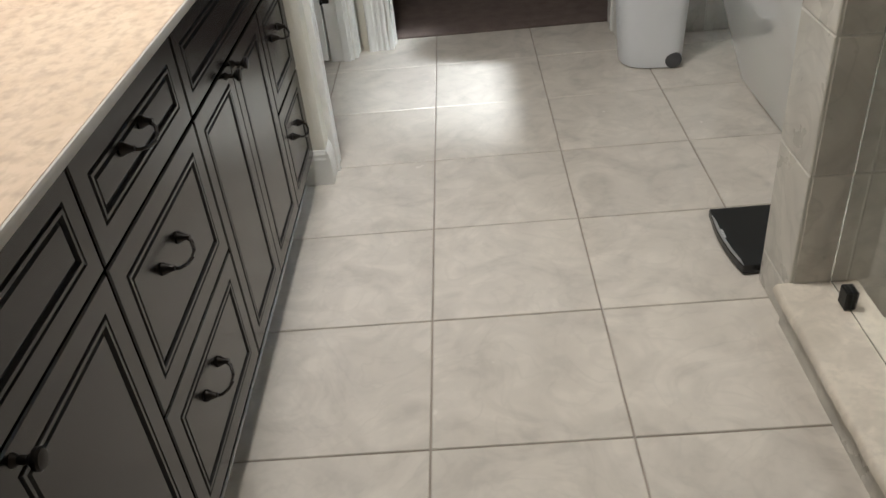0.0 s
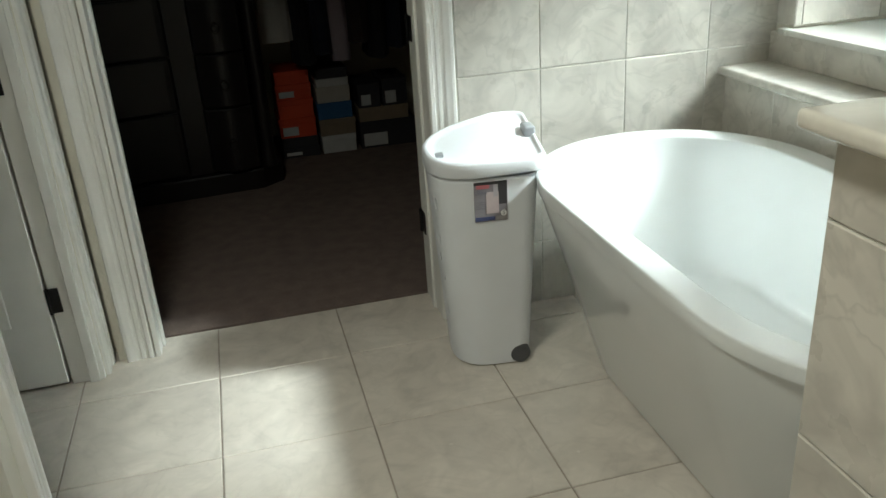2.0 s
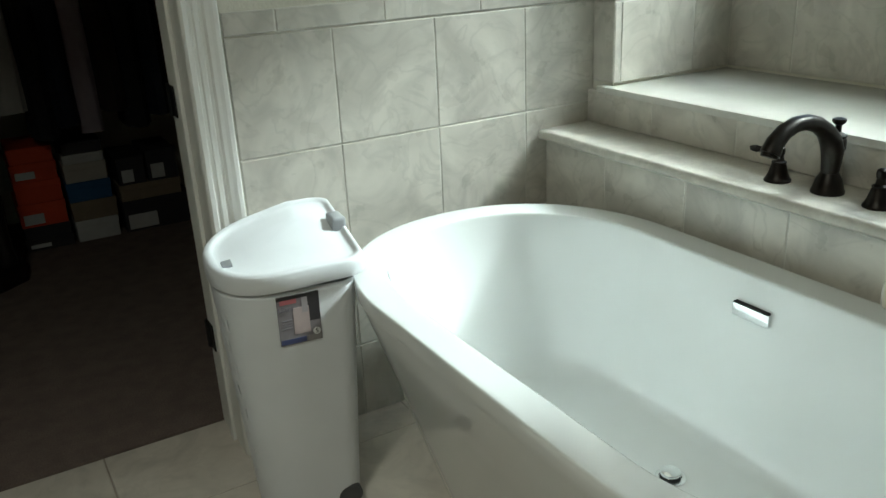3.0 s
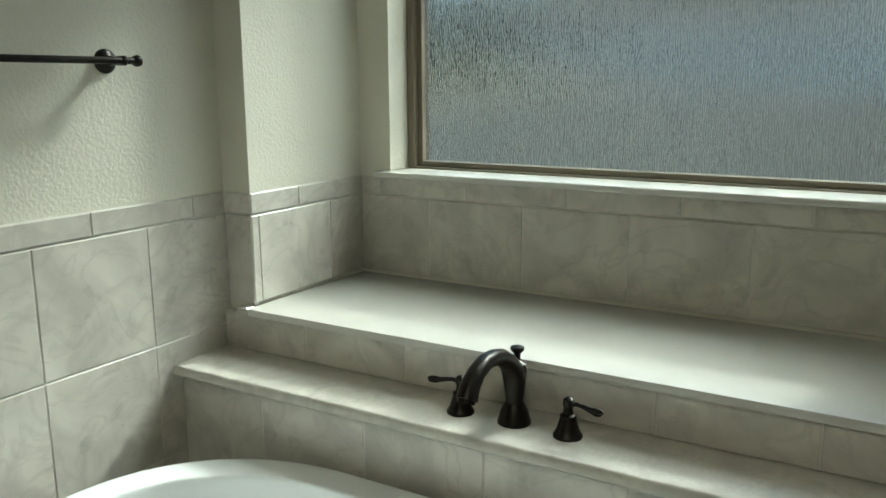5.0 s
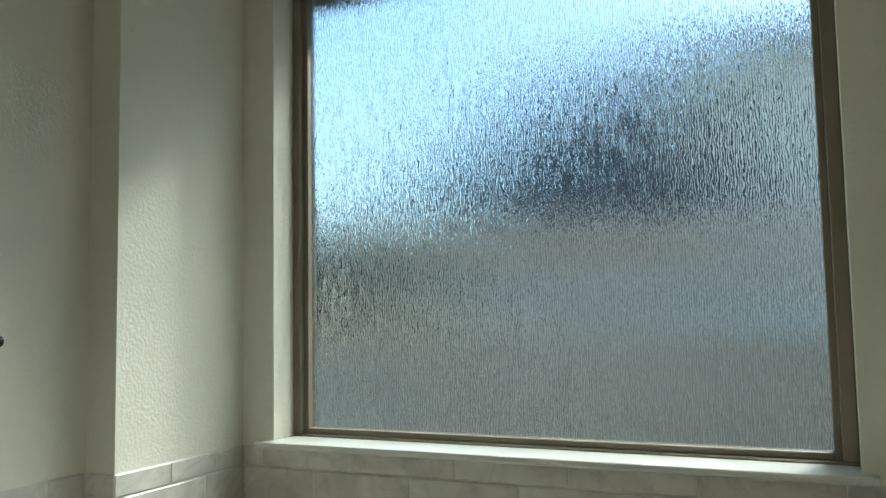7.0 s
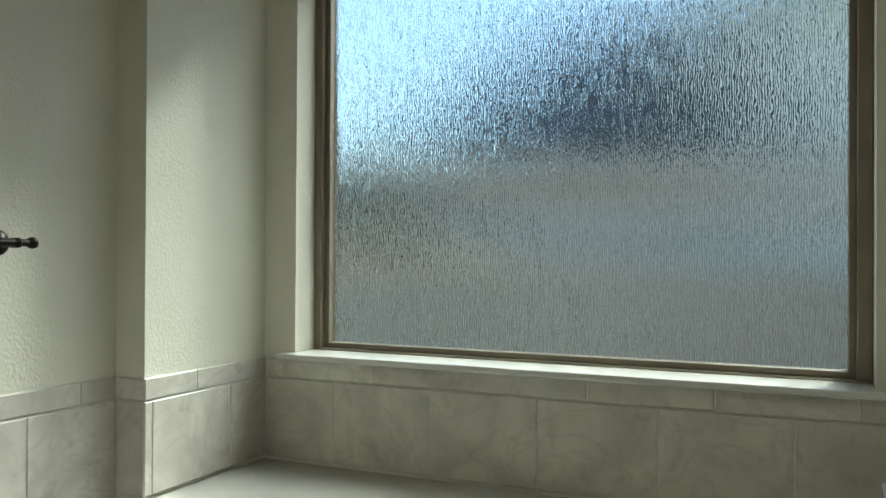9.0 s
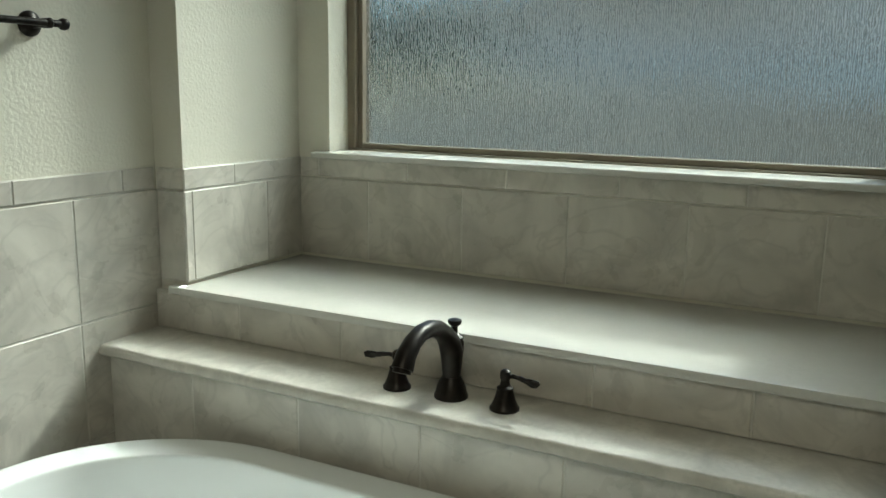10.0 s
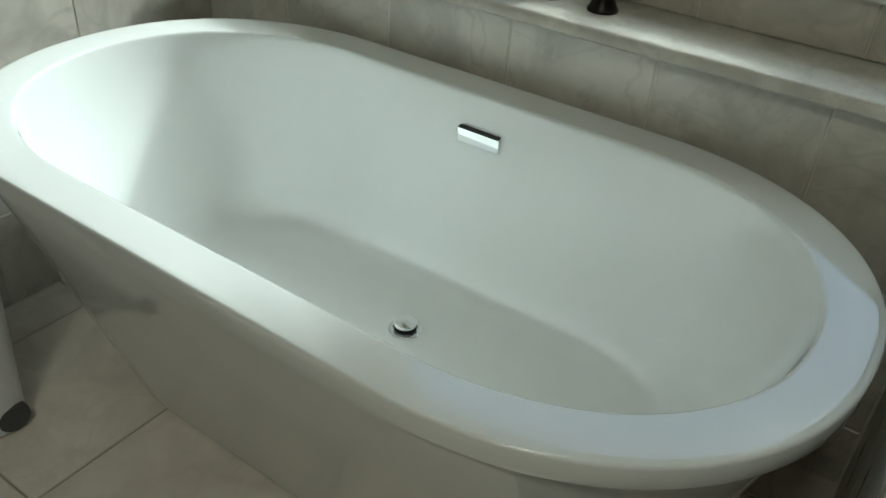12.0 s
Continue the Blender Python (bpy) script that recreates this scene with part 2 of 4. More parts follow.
def loft(rings, closed=True, cap0=True, cap1=True):
    """Skin over rings of points, each ring the same length."""
    bm = bmesh.new()
    vr = [[bm.verts.new(p) for p in r] for r in rings]
    n = len(rings[0])
    for a, b in zip(vr, vr[1:]):
        for i in range(n if closed else n - 1):
            j = (i + 1) % n
            bm.faces.new((a[i], a[j], b[j], b[i]))
    if cap0:
        bm.faces.new(list(reversed(vr[0])))
    if cap1:
        bm.faces.new(vr[-1])
    bmesh.ops.recalc_face_normals(bm, faces=bm.faces)
    return bm


def lathe(profile, at, n=32, axis="z"):
    """profile: (radius, height) rows from bottom to top."""
    def put(r, h, a):
        u, v = r * math.cos(a), r * math.sin(a)
        p = {"z": (u, v, h), "y": (u, h, v), "x": (h, u, v)}[axis]
        return tuple(p[k] + at[k] for k in range(3))
    return loft([[put(max(r, 1e-4), h, 2 * math.pi * k / n) for k in range(n)] for r, h in profile])


def tube(path, radii, n=16, squash=None):
    """Round bar along a list of points with a radius at each."""
    pts = [Vector(p) for p in path]
    rings = []
    ref = Vector((0, 1, 0.013))
    for i, p in enumerate(pts):
        d = (pts[min(i + 1, len(pts) - 1)] - pts[max(i - 1, 0)]).normalized()
        u = ref.cross(d)
        u = u.normalized() if u.length > 1e-4 else Vector((1, 0, 0))
        v = d.cross(u).normalized()
        r = radii[i] if isinstance(radii, (list, tuple)) else radii
        s = squash[i] if squash else 1.0
        rings.append([p + u * (r * math.cos(2 * math.pi * k / n)) + v * (r * s * math.sin(2 * math.pi * k / n)) for k in range(n)])
    return loft(rings)


def joined(*bms):
    bm = bmesh.new()
    for b in bms:
        me = bpy.data.meshes.new("tmp")
        b.to_mesh(me)
        b.free()
        bm.from_mesh(me)
        bpy.data.meshes.remove(me)
    return bm


def extrude_profile(profile, origin, u, w, along, length):
    """A moulding: profile points (a, b) laid on u and w, swept along a direction."""
    o, u, w, a = Vector(origin), Vector(u), Vector(w), Vector(along)
    r0 = [o + u * p + w * q for p, q in profile]
    return loft([r0, [v + a * length for v in r0]])


# ---------------------------------------------------------------- setting
CEIL = 3.05
WALL_Y = 3.606       # tiled wall behind the tub
NICHE_Y = 3.507      # side of the window bay
NICHE_X = 2.51       # wall under the window
BAY_X = 1.978        # front of the bay
CARPET_Y = 3.845

thing("floor", boxes((-1.3, 2.6, -1.6, CARPET_Y, -0.12, -0.004), (-2.3, -1.3, 2.4, CARPET_Y, -0.12, -0.004)), M_GROUT,
      label="beige grout bed of the tiled bathroom floor", category="floor", kind="structure")
thing("carpet", box(-1.7, 2.4, CARPET_Y, 6.6, -0.12, 0.006), M_CARPET, label="taupe cut-pile carpet of the closet", category="carpet",
      kind="structure")
thing("ceiling", box(-2.4, 2.75, -1.75, 6.75, CEIL, CEIL + 0.12), M_CEIL, label="white painted ceiling", category="ceiling", kind="structure")


def wall(name, *rows, mat=M_PAINT, label="cream textured painted wall"):
    return thing(name, boxes(*rows), mat, label=label, category="wall", kind="structure")


# closet doorway x -0.43..0.645; left part of the wall stands back a little
wall("wall_closet", (0.645, BAY_X, WALL_Y + 0.006, CARPET_Y, 0, CEIL), (-0.43, 0.645, 3.70, CARPET_Y, 2.06, CEIL),
     (-0.56, -0.43, 3.72, CARPET_Y, 0, CEIL))
# bay: left cheek, window wall with its opening, right cheek
WIN_Y0, WIN_Y1, WIN_Z0, WIN_Z1 = 1.715, 3.385, 1.30, 2.90
wall("wall_bay_left", (BAY_X, 2.70, NICHE_Y, CARPET_Y, 0, CEIL))
wall("wall_window", (NICHE_X, 2.70, 1.60, WIN_Y0, 0, CEIL), (NICHE_X, 2.70, WIN_Y1, NICHE_Y, 0, CEIL),
     (NICHE_X, 2.70, WIN_Y0, WIN_Y1, 0, WIN_Z0), (NICHE_X, 2.70, WIN_Y0, WIN_Y1, WIN_Z1, CEIL))
wall("wall_bay_right", (BAY_X, 2.70, 1.40, 1.60, 0, CEIL))
wall("wall_shower", (2.56, 2.70, -1.6, 1.40, 0, CEIL))
wall("wall_behind", (-1.3, 2.6, -1.75, -1.6, 0, CEIL))
wall("wall_vanity", (-1.32, -1.2, -1.6, 2.447, 0, CEIL))
# return wall between the vanity and the small room's door, with a rounded corner
wall("wall_return", (-2.3, -0.64, 2.455, 2.60, 0, CEIL))
rc = loft([[(-0.66, 2.447, z), (-0.605, 2.447, z), (-0.590, 2.450, z), (-0.580, 2.458, z), (-0.577, 2.472, z), (-0.577, 2.60, z), (-0.66, 2.60, z)]
           for z in (0, CEIL)])
thing("wall_return_corner", rc, M_PAINT, smooth=True, label="cream textured wall end with a rounded corner", category="wall", kind="structure")
thing("wall_return_face", box(-1.2, -0.66, 2.447, 2.455, 0, CEIL), M_PAINT, label="cream textured painted wall beside the vanity",
      category="wall", kind="structure")
wall("wall_small_room", (-2.3, -0.705, 3.655, 3.80, 0, CEIL), (-2.42, -2.3, 2.455, 3.80, 0, CEIL), (-0.705, -0.60, 2.60, 3.63, 2.06, CEIL))
wall("wall_corner_left", (-0.705, -0.595, 3.63, 3.80, 0, CEIL))
wall("wall_closet_sides", (-1.82, -1.7, 3.80, 6.6, 0, CEIL), (2.4, 2.52, CARPET_Y, 6.6, 0, CEIL), (-1.7, 2.4, 6.6, 6.72, 0, CEIL),
     (-1.7, -0.56, 3.80, CARPET_Y, 0, CEIL))

# ---- door casings
FLUTE = [(0, 0), (0, 0.012), (0.006, 0.018), (0.018, 0.018), (0.022, 0.012), (0.030, 0.011), (0.034, 0.016), (0.044, 0.016),
         (0.048, 0.011), (0.056, 0.012), (0.062, 0.019), (0.072, 0.021), (0.082, 0.024), (0.092, 0.024), (0.096, 0.020), (0.096, 0)]


def casing(name, legs, tags):
    root = empty(name, **tags)
    for nm, o, u, w, a, ln in legs:
        part(nm, extrude_profile(FLUTE, o, u, w, a, ln), M_TRIM, root)
    return root


closet = casing("closet_door_casing", [
    ("left_leg", (-0.434, 3.718, 0), (-1, 0, 0), (0, -1, 0), (0, 0, 1), 2.05),
    ("right_leg", (0.632, WALL_Y + 0.006, 0), (1, 0, 0), (0, -1, 0), (0, 0, 1), 2.05),
    ("head", (-0.53, 3.696, 2.05), (0, 0, 1), (0, -1, 0), (1, 0, 0), 1.26)],
    dict(label="white painted fluted casing round the closet doorway", category="door casing", kind="structure"))
part("left_jamb", boxes((-0.430, -0.411, 3.70, CARPET_Y + 0.004, 0, 2.05), (-0.411, -0.400, 3.77, 3.805, 0, 2.05), bevel=0.002), M_TRIM, closet)
part("right_jamb", boxes((0.631, 0.645, WALL_Y, CARPET_Y + 0.004, 0, 2.05), (0.620, 0.631, 3.70, 3.735, 0, 2.05), bevel=0.002), M_TRIM, closet)
for z in (0.32, 1.06, 1.80):
    part("hinge", joined(box(0.627, 0.631, 3.79, 3.842, z - 0.045, z + 0.045, 0.001, 1),
                         lathe([(0.006, -0.047), (0.006, 0.047)], (0.626, 3.846, z), 10)), M_BLACK, closet, "black steel hinge")

small = casing("small_room_door_casing", [
    ("near_leg", (-0.577, 2.622, 0), (0, -1, 0), (1, 0, 0), (0, 0, 1), 2.05),
    ("far_leg", (-0.597, 3.635, 0), (0, 1, 0), (1, 0, 0), (0, 0, 1), 2.05)],
    dict(label="white painted moulded casing round the small room's doorway", category="door casing", kind="structure"))
part("near_jamb", box(-0.70, -0.562, 2.604, 2.624, 0, 2.05, 0.002, 1), M_TRIM, small)
part("far_jamb", boxes((-0.705, -0.597, 3.612, 3.636, 0, 2.05), (-0.645, -0.612, 3.598, 3.612, 0, 2.05), bevel=0.002), M_TRIM, small)
for z in (0.325, 1.06, 1.80):
    part("hinge", joined(box(-0.704, -0.672, 3.606, 3.6115, z - 0.045, z + 0.045, 0.0015, 1),
                         lathe([(0.006, -0.047), (0.006, 0.047)], (-0.708, 3.604, z), 10)), M_BLACK, small, "black steel hinge")
leaf = empty("door_leaf", (-0.67, 3.60, 0.01), label="white painted panel door standing open into the small room", category="door", kind="structure")
part("slab", box(-1.48, -0.714, 3.604, 3.640, 0.012, 2.03, 0.003, 1), M_TRIM, leaf)
part("panel", box(-1.36, -0.84, 3.599, 3.606, 1.05, 1.90, 0.003, 1), M_TRIM, leaf)
part("panel", box(-1.36, -0.84, 3.599, 3.606, 0.25, 0.95, 0.003, 1), M_TRIM, leaf)

BASE = [(0, 0), (0.013, 0), (0.013, 0.098), (0.010, 0.106), (0.010, 0.116), (0.006, 0.124), (0.004, 0.130), (0, 0.132)]
skirt = empty("baseboard", label="white painted baseboard at the wall return", category="baseboard", kind="structure")
part("front_run", extrude_profile(BASE, (-0.68, 2.447, 0), (0, -1, 0), (0, 0, 1), (1, 0, 0), 0.103), M_TRIM, skirt)
part("side_run", extrude_profile(BASE, (-0.577, 2.434, 0), (1, 0, 0), (0, 0, 1), (0, 1, 0), 0.09), M_TRIM, skirt)

# ---- window
win = empty("window_1", (2.66, 2.55, 1.31), label="fixed square window with rain-textured obscure glass and tan frame", category="window",
            kind="structure")
GY0, GY1, GZ0, GZ1 = 1.771, 3.337, 1.346, 2.86
for nm, row in (("frame_bottom", (2.615, 2.69, WIN_Y0, WIN_Y1, WIN_Z0 + 0.002, GZ0 - 0.018)), ("frame_top", (2.615, 2.69, WIN_Y0, WIN_Y1, GZ1, WIN_Z1)),
                ("frame_left", (2.615, 2.69, GY1 + 0.018, WIN_Y1, GZ0 - 0.018, GZ1)), ("frame_right", (2.615, 2.69, WIN_Y0, GY0 - 0.018, GZ0 - 0.018, GZ1))):
    part(nm, box(*row, 0.003, 1), M_FRAME, win)
for nm, row in (("bead_bottom", (2.635, 2.685, GY0, GY1, GZ0 - 0.018, GZ0)), ("bead_left", (2.635, 2.685, GY1, GY1 + 0.018, GZ0 - 0.018, GZ1)),
                ("bead_right", (2.635, 2.685, GY0 - 0.018, GY0, GZ0 - 0.018, GZ1))):
    part(nm, box(*row, 0.002, 1), M_FRAME, win)
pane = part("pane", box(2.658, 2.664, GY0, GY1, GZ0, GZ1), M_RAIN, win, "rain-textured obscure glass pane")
pane.visible_shadow = False
thing("window_sill", box(2.462, 2.615, 1.68, 3.428, 1.302, 1.322, 0.006, 3), M_STONE, smooth=True, label="white cultured-stone window sill",
      category="window sill", kind="structure")


# ---------------------------------------------------------------- tub
TUB = (1.284, 2.624)


def oval(a, b, e, z, n=96, p=2.15):
    """Tub outline: straight sides, rounded ends that take up the share e of the half length."""
    out = []
    for k in range(n):
        t = 2 * math.pi * k / n
        c, s = math.cos(t), math.sin(t)
        x = a * math.copysign(abs(c) ** (2 / p), c)
        y = math.copysign(b * (1 - e) + b * e * abs(s) ** (2 / p), s) if abs(s) > 1e-9 else 0.0
        out.append((TUB[0] + x, TUB[1] + y, z))
    return out


tub = empty("bathtub", (*TUB, 0), label="white acrylic freestanding oval bathtub with a broad flat rim", category="bathtub")
part("outer_shell", loft([oval(.238, .650, .50, 0.0, p=2.5), oval(.240, .652, .50, .007, p=2.5), oval(.252, .662, .50, .009, p=2.5),
                          oval(.318, .720, .53, .215, p=2.38), oval(.386, .780, .56, .425, p=2.24), oval(.4515, .838, .58, .626),
                          oval(.4525, .840, .58, .634)], cap1=False), M_TUB, tub, smooth=True)
RIM = ((.424, .836, .58, .6345), (.4515, .862, .58, .6345), (.4535, .865, .58, .6355), (.4540, .8665, .58, .638), (.4542, .867, .58, .655), (.4540, .867, .58, .669),
       (.4532, .8662, .58, .6722), (.4515, .8645, .58, .6738), (.449, .862, .58, .6744), (.440, .853, .58, .6745), (.378, .791, .558, .6722),
       (.3745, .7875, .5565, .6716), (.3715, .7845, .5555, .6698), (.3700, .783, .555, .6668), (.3685, .7815, .5545, .660), (.3665, .776, .553, .640))
part("rim", loft([oval(*r) for r in RIM], cap0=False, cap1=False), M_TUB, tub, smooth=True)
part("basin", loft([oval(.3665, .776, .553, .640), oval(.363, .766, .55, .60), oval(.356, .733, .54, .50, p=2.2), oval(.345, .69, .52, .40, p=2.25),
                    oval(.330, .648, .49, .30, p=2.35), oval(.322, .627, .46, .255, p=2.45), oval(.315, .613, .44, .235, p=2.5), oval(.305, .600, .42, .219, p=2.55),
                    oval(.291, .585, .41, .209, p=2.6), oval(.272, .565, .40, .204, p=2.6), oval(.21, .50, .42, .201, p=2.5), oval(.08, .25, .6, .198),
                    oval(.02, .05, .6, .197)], cap0=False), M_TUB, tub, smooth=True)
ovf = part("overflow_plate", box(1.634, 1.650, 2.562, 2.670, .560, .594, .004, 2), M_CHROME, tub, "chrome overflow plate", smooth=True)
part("overflow_slot", box(1.633, 1.648, 2.566, 2.666, .594, .597), M_BLACK, ovf)
drain = part("drain_flange", lathe([(.038, .199), (.038, .203), (.034, .2045), (.028, .203), (.027, .1995)], (1.405, 2.62, 0), 36), M_CHROME, tub,
             "chrome drain flange", smooth=True)
# black disc puts the gap's shade into colour; the basin is closed here
part("drain_gap", lathe([(.001, .2003), (.0255, .2003), (.0255, .2012), (.001, .2012)], (1.405, 2.62, 0), 32), M_BLACK, drain)
part("drain_plug", lathe([(.012, .20), (.012, .2120), (.0245, .2130), (.0252, .2165), (.024, .2200), (.010, .2225), (.001, .223)], (1.405, 2.62, 0), 36), M_CHROME,
     drain, smooth=True)

# ---------------------------------------------------------------- bench, shelf, pony wall
thing("wall_bench", boxes((1.957, NICHE_X, 1.60, NICHE_Y, 0, 0.951), (1.957, BAY_X, NICHE_Y, WALL_Y + 0.004, 0, .951)), M_WGROUT, label="grouted core of the tiled window bench",
      category="wall", kind="structure")
thing("wall_ledge", box(1.781, 1.957, 1.60, WALL_Y + 0.004, 0, 0.811), M_WGROUT, label="grouted core of the tiled faucet ledge", category="wall",
      kind="structure")
thing("bench_top", box(1.935, NICHE_X - 0.008, 1.62, NICHE_Y - 0.008, 0.949, 0.971, 0.004, 2), M_STONE, smooth=True,
      label="smooth white stone bench top under the window", category="bench top", kind="structure")
part("end_piece", box(1.935, BAY_X - 0.008, NICHE_Y - 0.0075, NICHE_Y + 0.035, 0.949, 0.971, 0.003, 1), M_STONE, bpy.data.objects["bench_top"])


def worn_slab(x0, x1, y0, y1, z0, z1, step=0.02, seed=3):
    """Stone slab whose front edge is rounded and a little chipped."""
    noise.seed_set(seed)
    rings = []
    n = int((y1 - y0) / step)
    for k in range(n + 1):
        y = y0 + (y1 - y0) * k / n
        d = 0.003 * noise.noise((y * 16, 0, 0)) + 0.002 * noise.noise((y * 60, 3, 0))
        e = 0.0015 * noise.noise((y * 22, 9, 0))
        rings.append([(x1, y, z0), (x0 + 0.006 + d, y, z0), (x0 + d, y, z0 + 0.006), (x0 + 0.001 + d, y, z1 - 0.012 + e), (x0 + 0.005 + d, y, z1 - 0.004),
                      (x0 + 0.013 + d, y, z1), (x1, y, z1)])
    return loft(rings)


thing("faucet_ledge_top", worn_slab(1.742, 1.956, 1.62, WALL_Y - 0.002, 0.811, 0.841), M_MARBLE, smooth=True,
      label="cream mottled marble ledge top with a worn edge", category="ledge", kind="structure")

pony = empty("wall_pony", (0.69, 1.62, 0), label="tiled half wall between the shower and the tub", category="wall", kind="structure")
part("core", box(0.700, BAY_X, 1.525, 1.707, 0, 1.203), M_WGROUT, pony)
part("cap", box(0.648, BAY_X, 1.497, 1.738, 1.205, 1.232, 0.010, 3), M_CAP, pony, "white stone cap with rounded corners", smooth=True)
curb = empty("shower_curb", (0.75, 1.0, 0), label="marble-capped tiled curb of the shower", category="curb", kind="structure")
part("core", box(0.684, 0.83, -1.6, 1.525, 0, 0.105), M_WTILE, curb)
part("cap", worn_slab(0.652, 0.86, -1.6, 1.522, 0.105, 0.130, seed=8), M_CURB, curb, "cream mottled marble cap", smooth=True)
gl = empty("shower_glass", (0.79, 0.5, 0.13), label="clear frameless glass shower panel", category="shower glass")
sheet = part("sheet", box(0.788, 0.797, -0.6, 1.517, 0.134, 2.05), M_CLEAR, gl)
sheet.visible_shadow = False
part("clip", box(0.775, 0.810, 1.400, 1.440, 0.131, 0.182, 0.003, 1), M_BLACK, gl, "black metal glass clip")
wall("wall_shower_floor", (0.86, 2.56, -1.6, 1.40, -0.02, 0.02), mat=M_WTILE, label="tiled shower floor")

# ---------------------------------------------------------------- tub filler
fau = empty("tub_faucet", (1.86, 2.61, 0.841), label="oil-rubbed bronze arched tub faucet with two lever handles", category="faucet")
fx, fy, fz = 1.868, 2.612, 0.841
part("spout_base", lathe([(.039, 0), (.039, .006), (.036, .012), (.034, .022), (.030, .034), (.024, .044), (.021, .050)], (fx, fy, fz), 32), M_BRONZE, fau,
     smooth=True)
arch = [(fx + dx, fy, fz + dz) for dx, dz in ((0, .045), (.001, .078), (0, .105), (-.012, .130), (-.036, .156), (-.070, .177), (-.108, .188), (-.148, .188), (-.184, .176),
                                               (-.210, .156), (-.224, .132))]
part("spout", tube(arch, [.020, .0235, .0265, .0255, .0215, .0195, .0185, .0185, .0195, .0215, .0235], 24), M_BRONZE, fau, smooth=True)
part("aerator", tube([(fx - .2235, fy, fz + .134), (fx - .2275, fy, fz + .125)], [.0195, .019], 20), M_BRONZE, fau, smooth=True)
part("diverter_neck", lathe([(.022, .105), (.022, .128), (.019, .133), (.0215, .136), (.0215, .139), (.012, .144), (.0075, .148), (.0075, .165)], (fx + .012, fy, fz), 24), M_BRONZE, fau, smooth=True)
part("diverter_knob", lathe([(.0075, .163), (.014, .168), (.0165, .173), (.0155, .178), (.008, .181), (.001, .182)], (fx + .012, fy, fz), 24), M_BRONZE, fau, smooth=True)
for hy, sgn in ((2.748, 1), (2.476, -1)):
    h = part("handle", lathe([(.033, 0), (.033, .005), (.029, .010), (.024, .022), (.020, .036), (.0175, .046), (.0185, .0475), (.0185, .050), (.012, .054),
                              (.0095, .066), (.0115, .070), (.0125, .078), (.0115, .086), (.006, .091), (.001, .092)], (1.858, hy, fz), 28), M_BRONZE, fau, smooth=True)
    part("lever", tube([(1.858, hy, fz + .075), (1.858, hy + sgn * .018, fz + .078), (1.856, hy + sgn * .034, fz + .077), (1.853, hy + sgn * .050, fz + .074),
                        (1.850, hy + sgn * .066, fz + .072), (1.848, hy + sgn * .078, fz + .073), (1.847, hy + sgn * .084, fz + .075)],
                       [.006, .0052, .006, .0085, .0105, .0085, .002], 14, [1, 1, .9, .6, .5, .5, .5]), M_BRONZE, h, smooth=True)

# ---------------------------------------------------------------- towel bar
tb = empty("towel_bar", (1.3, 3.54, 1.663), label="oil-rubbed bronze towel bar on the painted wall", category="towel bar")
part("bar", tube([(1.02, 3.542, 1.664), (1.64, 3.542, 1.664)], .0085, 16), M_BRONZE, tb, smooth=True)
for px in (1.043, 1.612):
    part("post", joined(lathe([(.030, 0), (.030, -.006), (.026, -.010), (.022, -.013), (.012, -.018), (.0095, -.04), (.012, -.052), (.012, -.075), (.004, -.082)],
                              (px, WALL_Y + .006, 1.664), 28, "y")), M_BRONZE, tb, smooth=True)
for px, s in ((1.02, -1), (1.64, 1)):
    part("finial", lathe([(.0085, 0), (.0125, s * .004), (.0145, s * .012), (.0125, s * .020), (.004, s * .025)], (px, 3.542, 1.664), 20, "x"), M_BRONZE, tb,
         smooth=True)

# ---------------------------------------------------------------- laundry hamper
HAMP = (0.72, 3.38)


def dee(x0, x1, y0, y1, z, n=96, corner=0.05):
    """D outline: round towards -x, flat towards +x with rounded corners."""
    ym, h = (y0 + y1) / 2, (y1 - y0) / 2
    xs = x0 + (x1 - x0) * 0.52
    pts = []
    for k in range(80):
        t = math.pi / 2 + math.pi * k / 79
        c, s = math.cos(t), math.sin(t)
        pts.append((xs + (xs - x0) * -abs(c) ** 0.8, ym + h * math.copysign(abs(s) ** 0.8, s), z))
    m = 8
    for k in range(m):
        pts.append((xs + (x1 - corner - xs) * (k + 1) / (m + 1), y0, z))
    for k in range(10):
        t = -math.pi / 2 + math.pi / 2 * k / 9
        pts.append((x1 - corner + corner * math.cos(t), y0 + corner + corner * math.sin(t), z))
    for k in range(m):
        pts.append((x1, y0 + corner + (y1 - y0 - 2 * corner) * (k + 1) / (m + 1), z))
    for k in range(10):
        t = math.pi / 2 * k / 9
        pts.append((x1 - corner + corner * math.cos(t), y1 - corner + corner * math.sin(t), z))
    for k in range(m):
        pts.append((x1 - corner - (x1 - corner - xs) * (k + 1) / (m + 1), y1, z))
    return pts


def hamper_ring(z, grow=0.0):
    f = z / 0.70
    return dee(.592 - .047 * f - grow, .850 + .035 * f + grow, 3.212 - .028 * f - grow, 3.505 + .040 * f + grow, z)


ham = empty("laundry_hamper", (*HAMP, 0), label="white plastic wheeled laundry hamper with a closed domed lid", category="laundry hamper")
levels = [0.0, .006, .02] + [.04 + .0165 * k for k in range(40)]
bm = loft([hamper_ring(z, -.008 if z < .003 else 0.0) for z in levels], cap1=False)
bm.faces.ensure_lookup_table()
gone = []
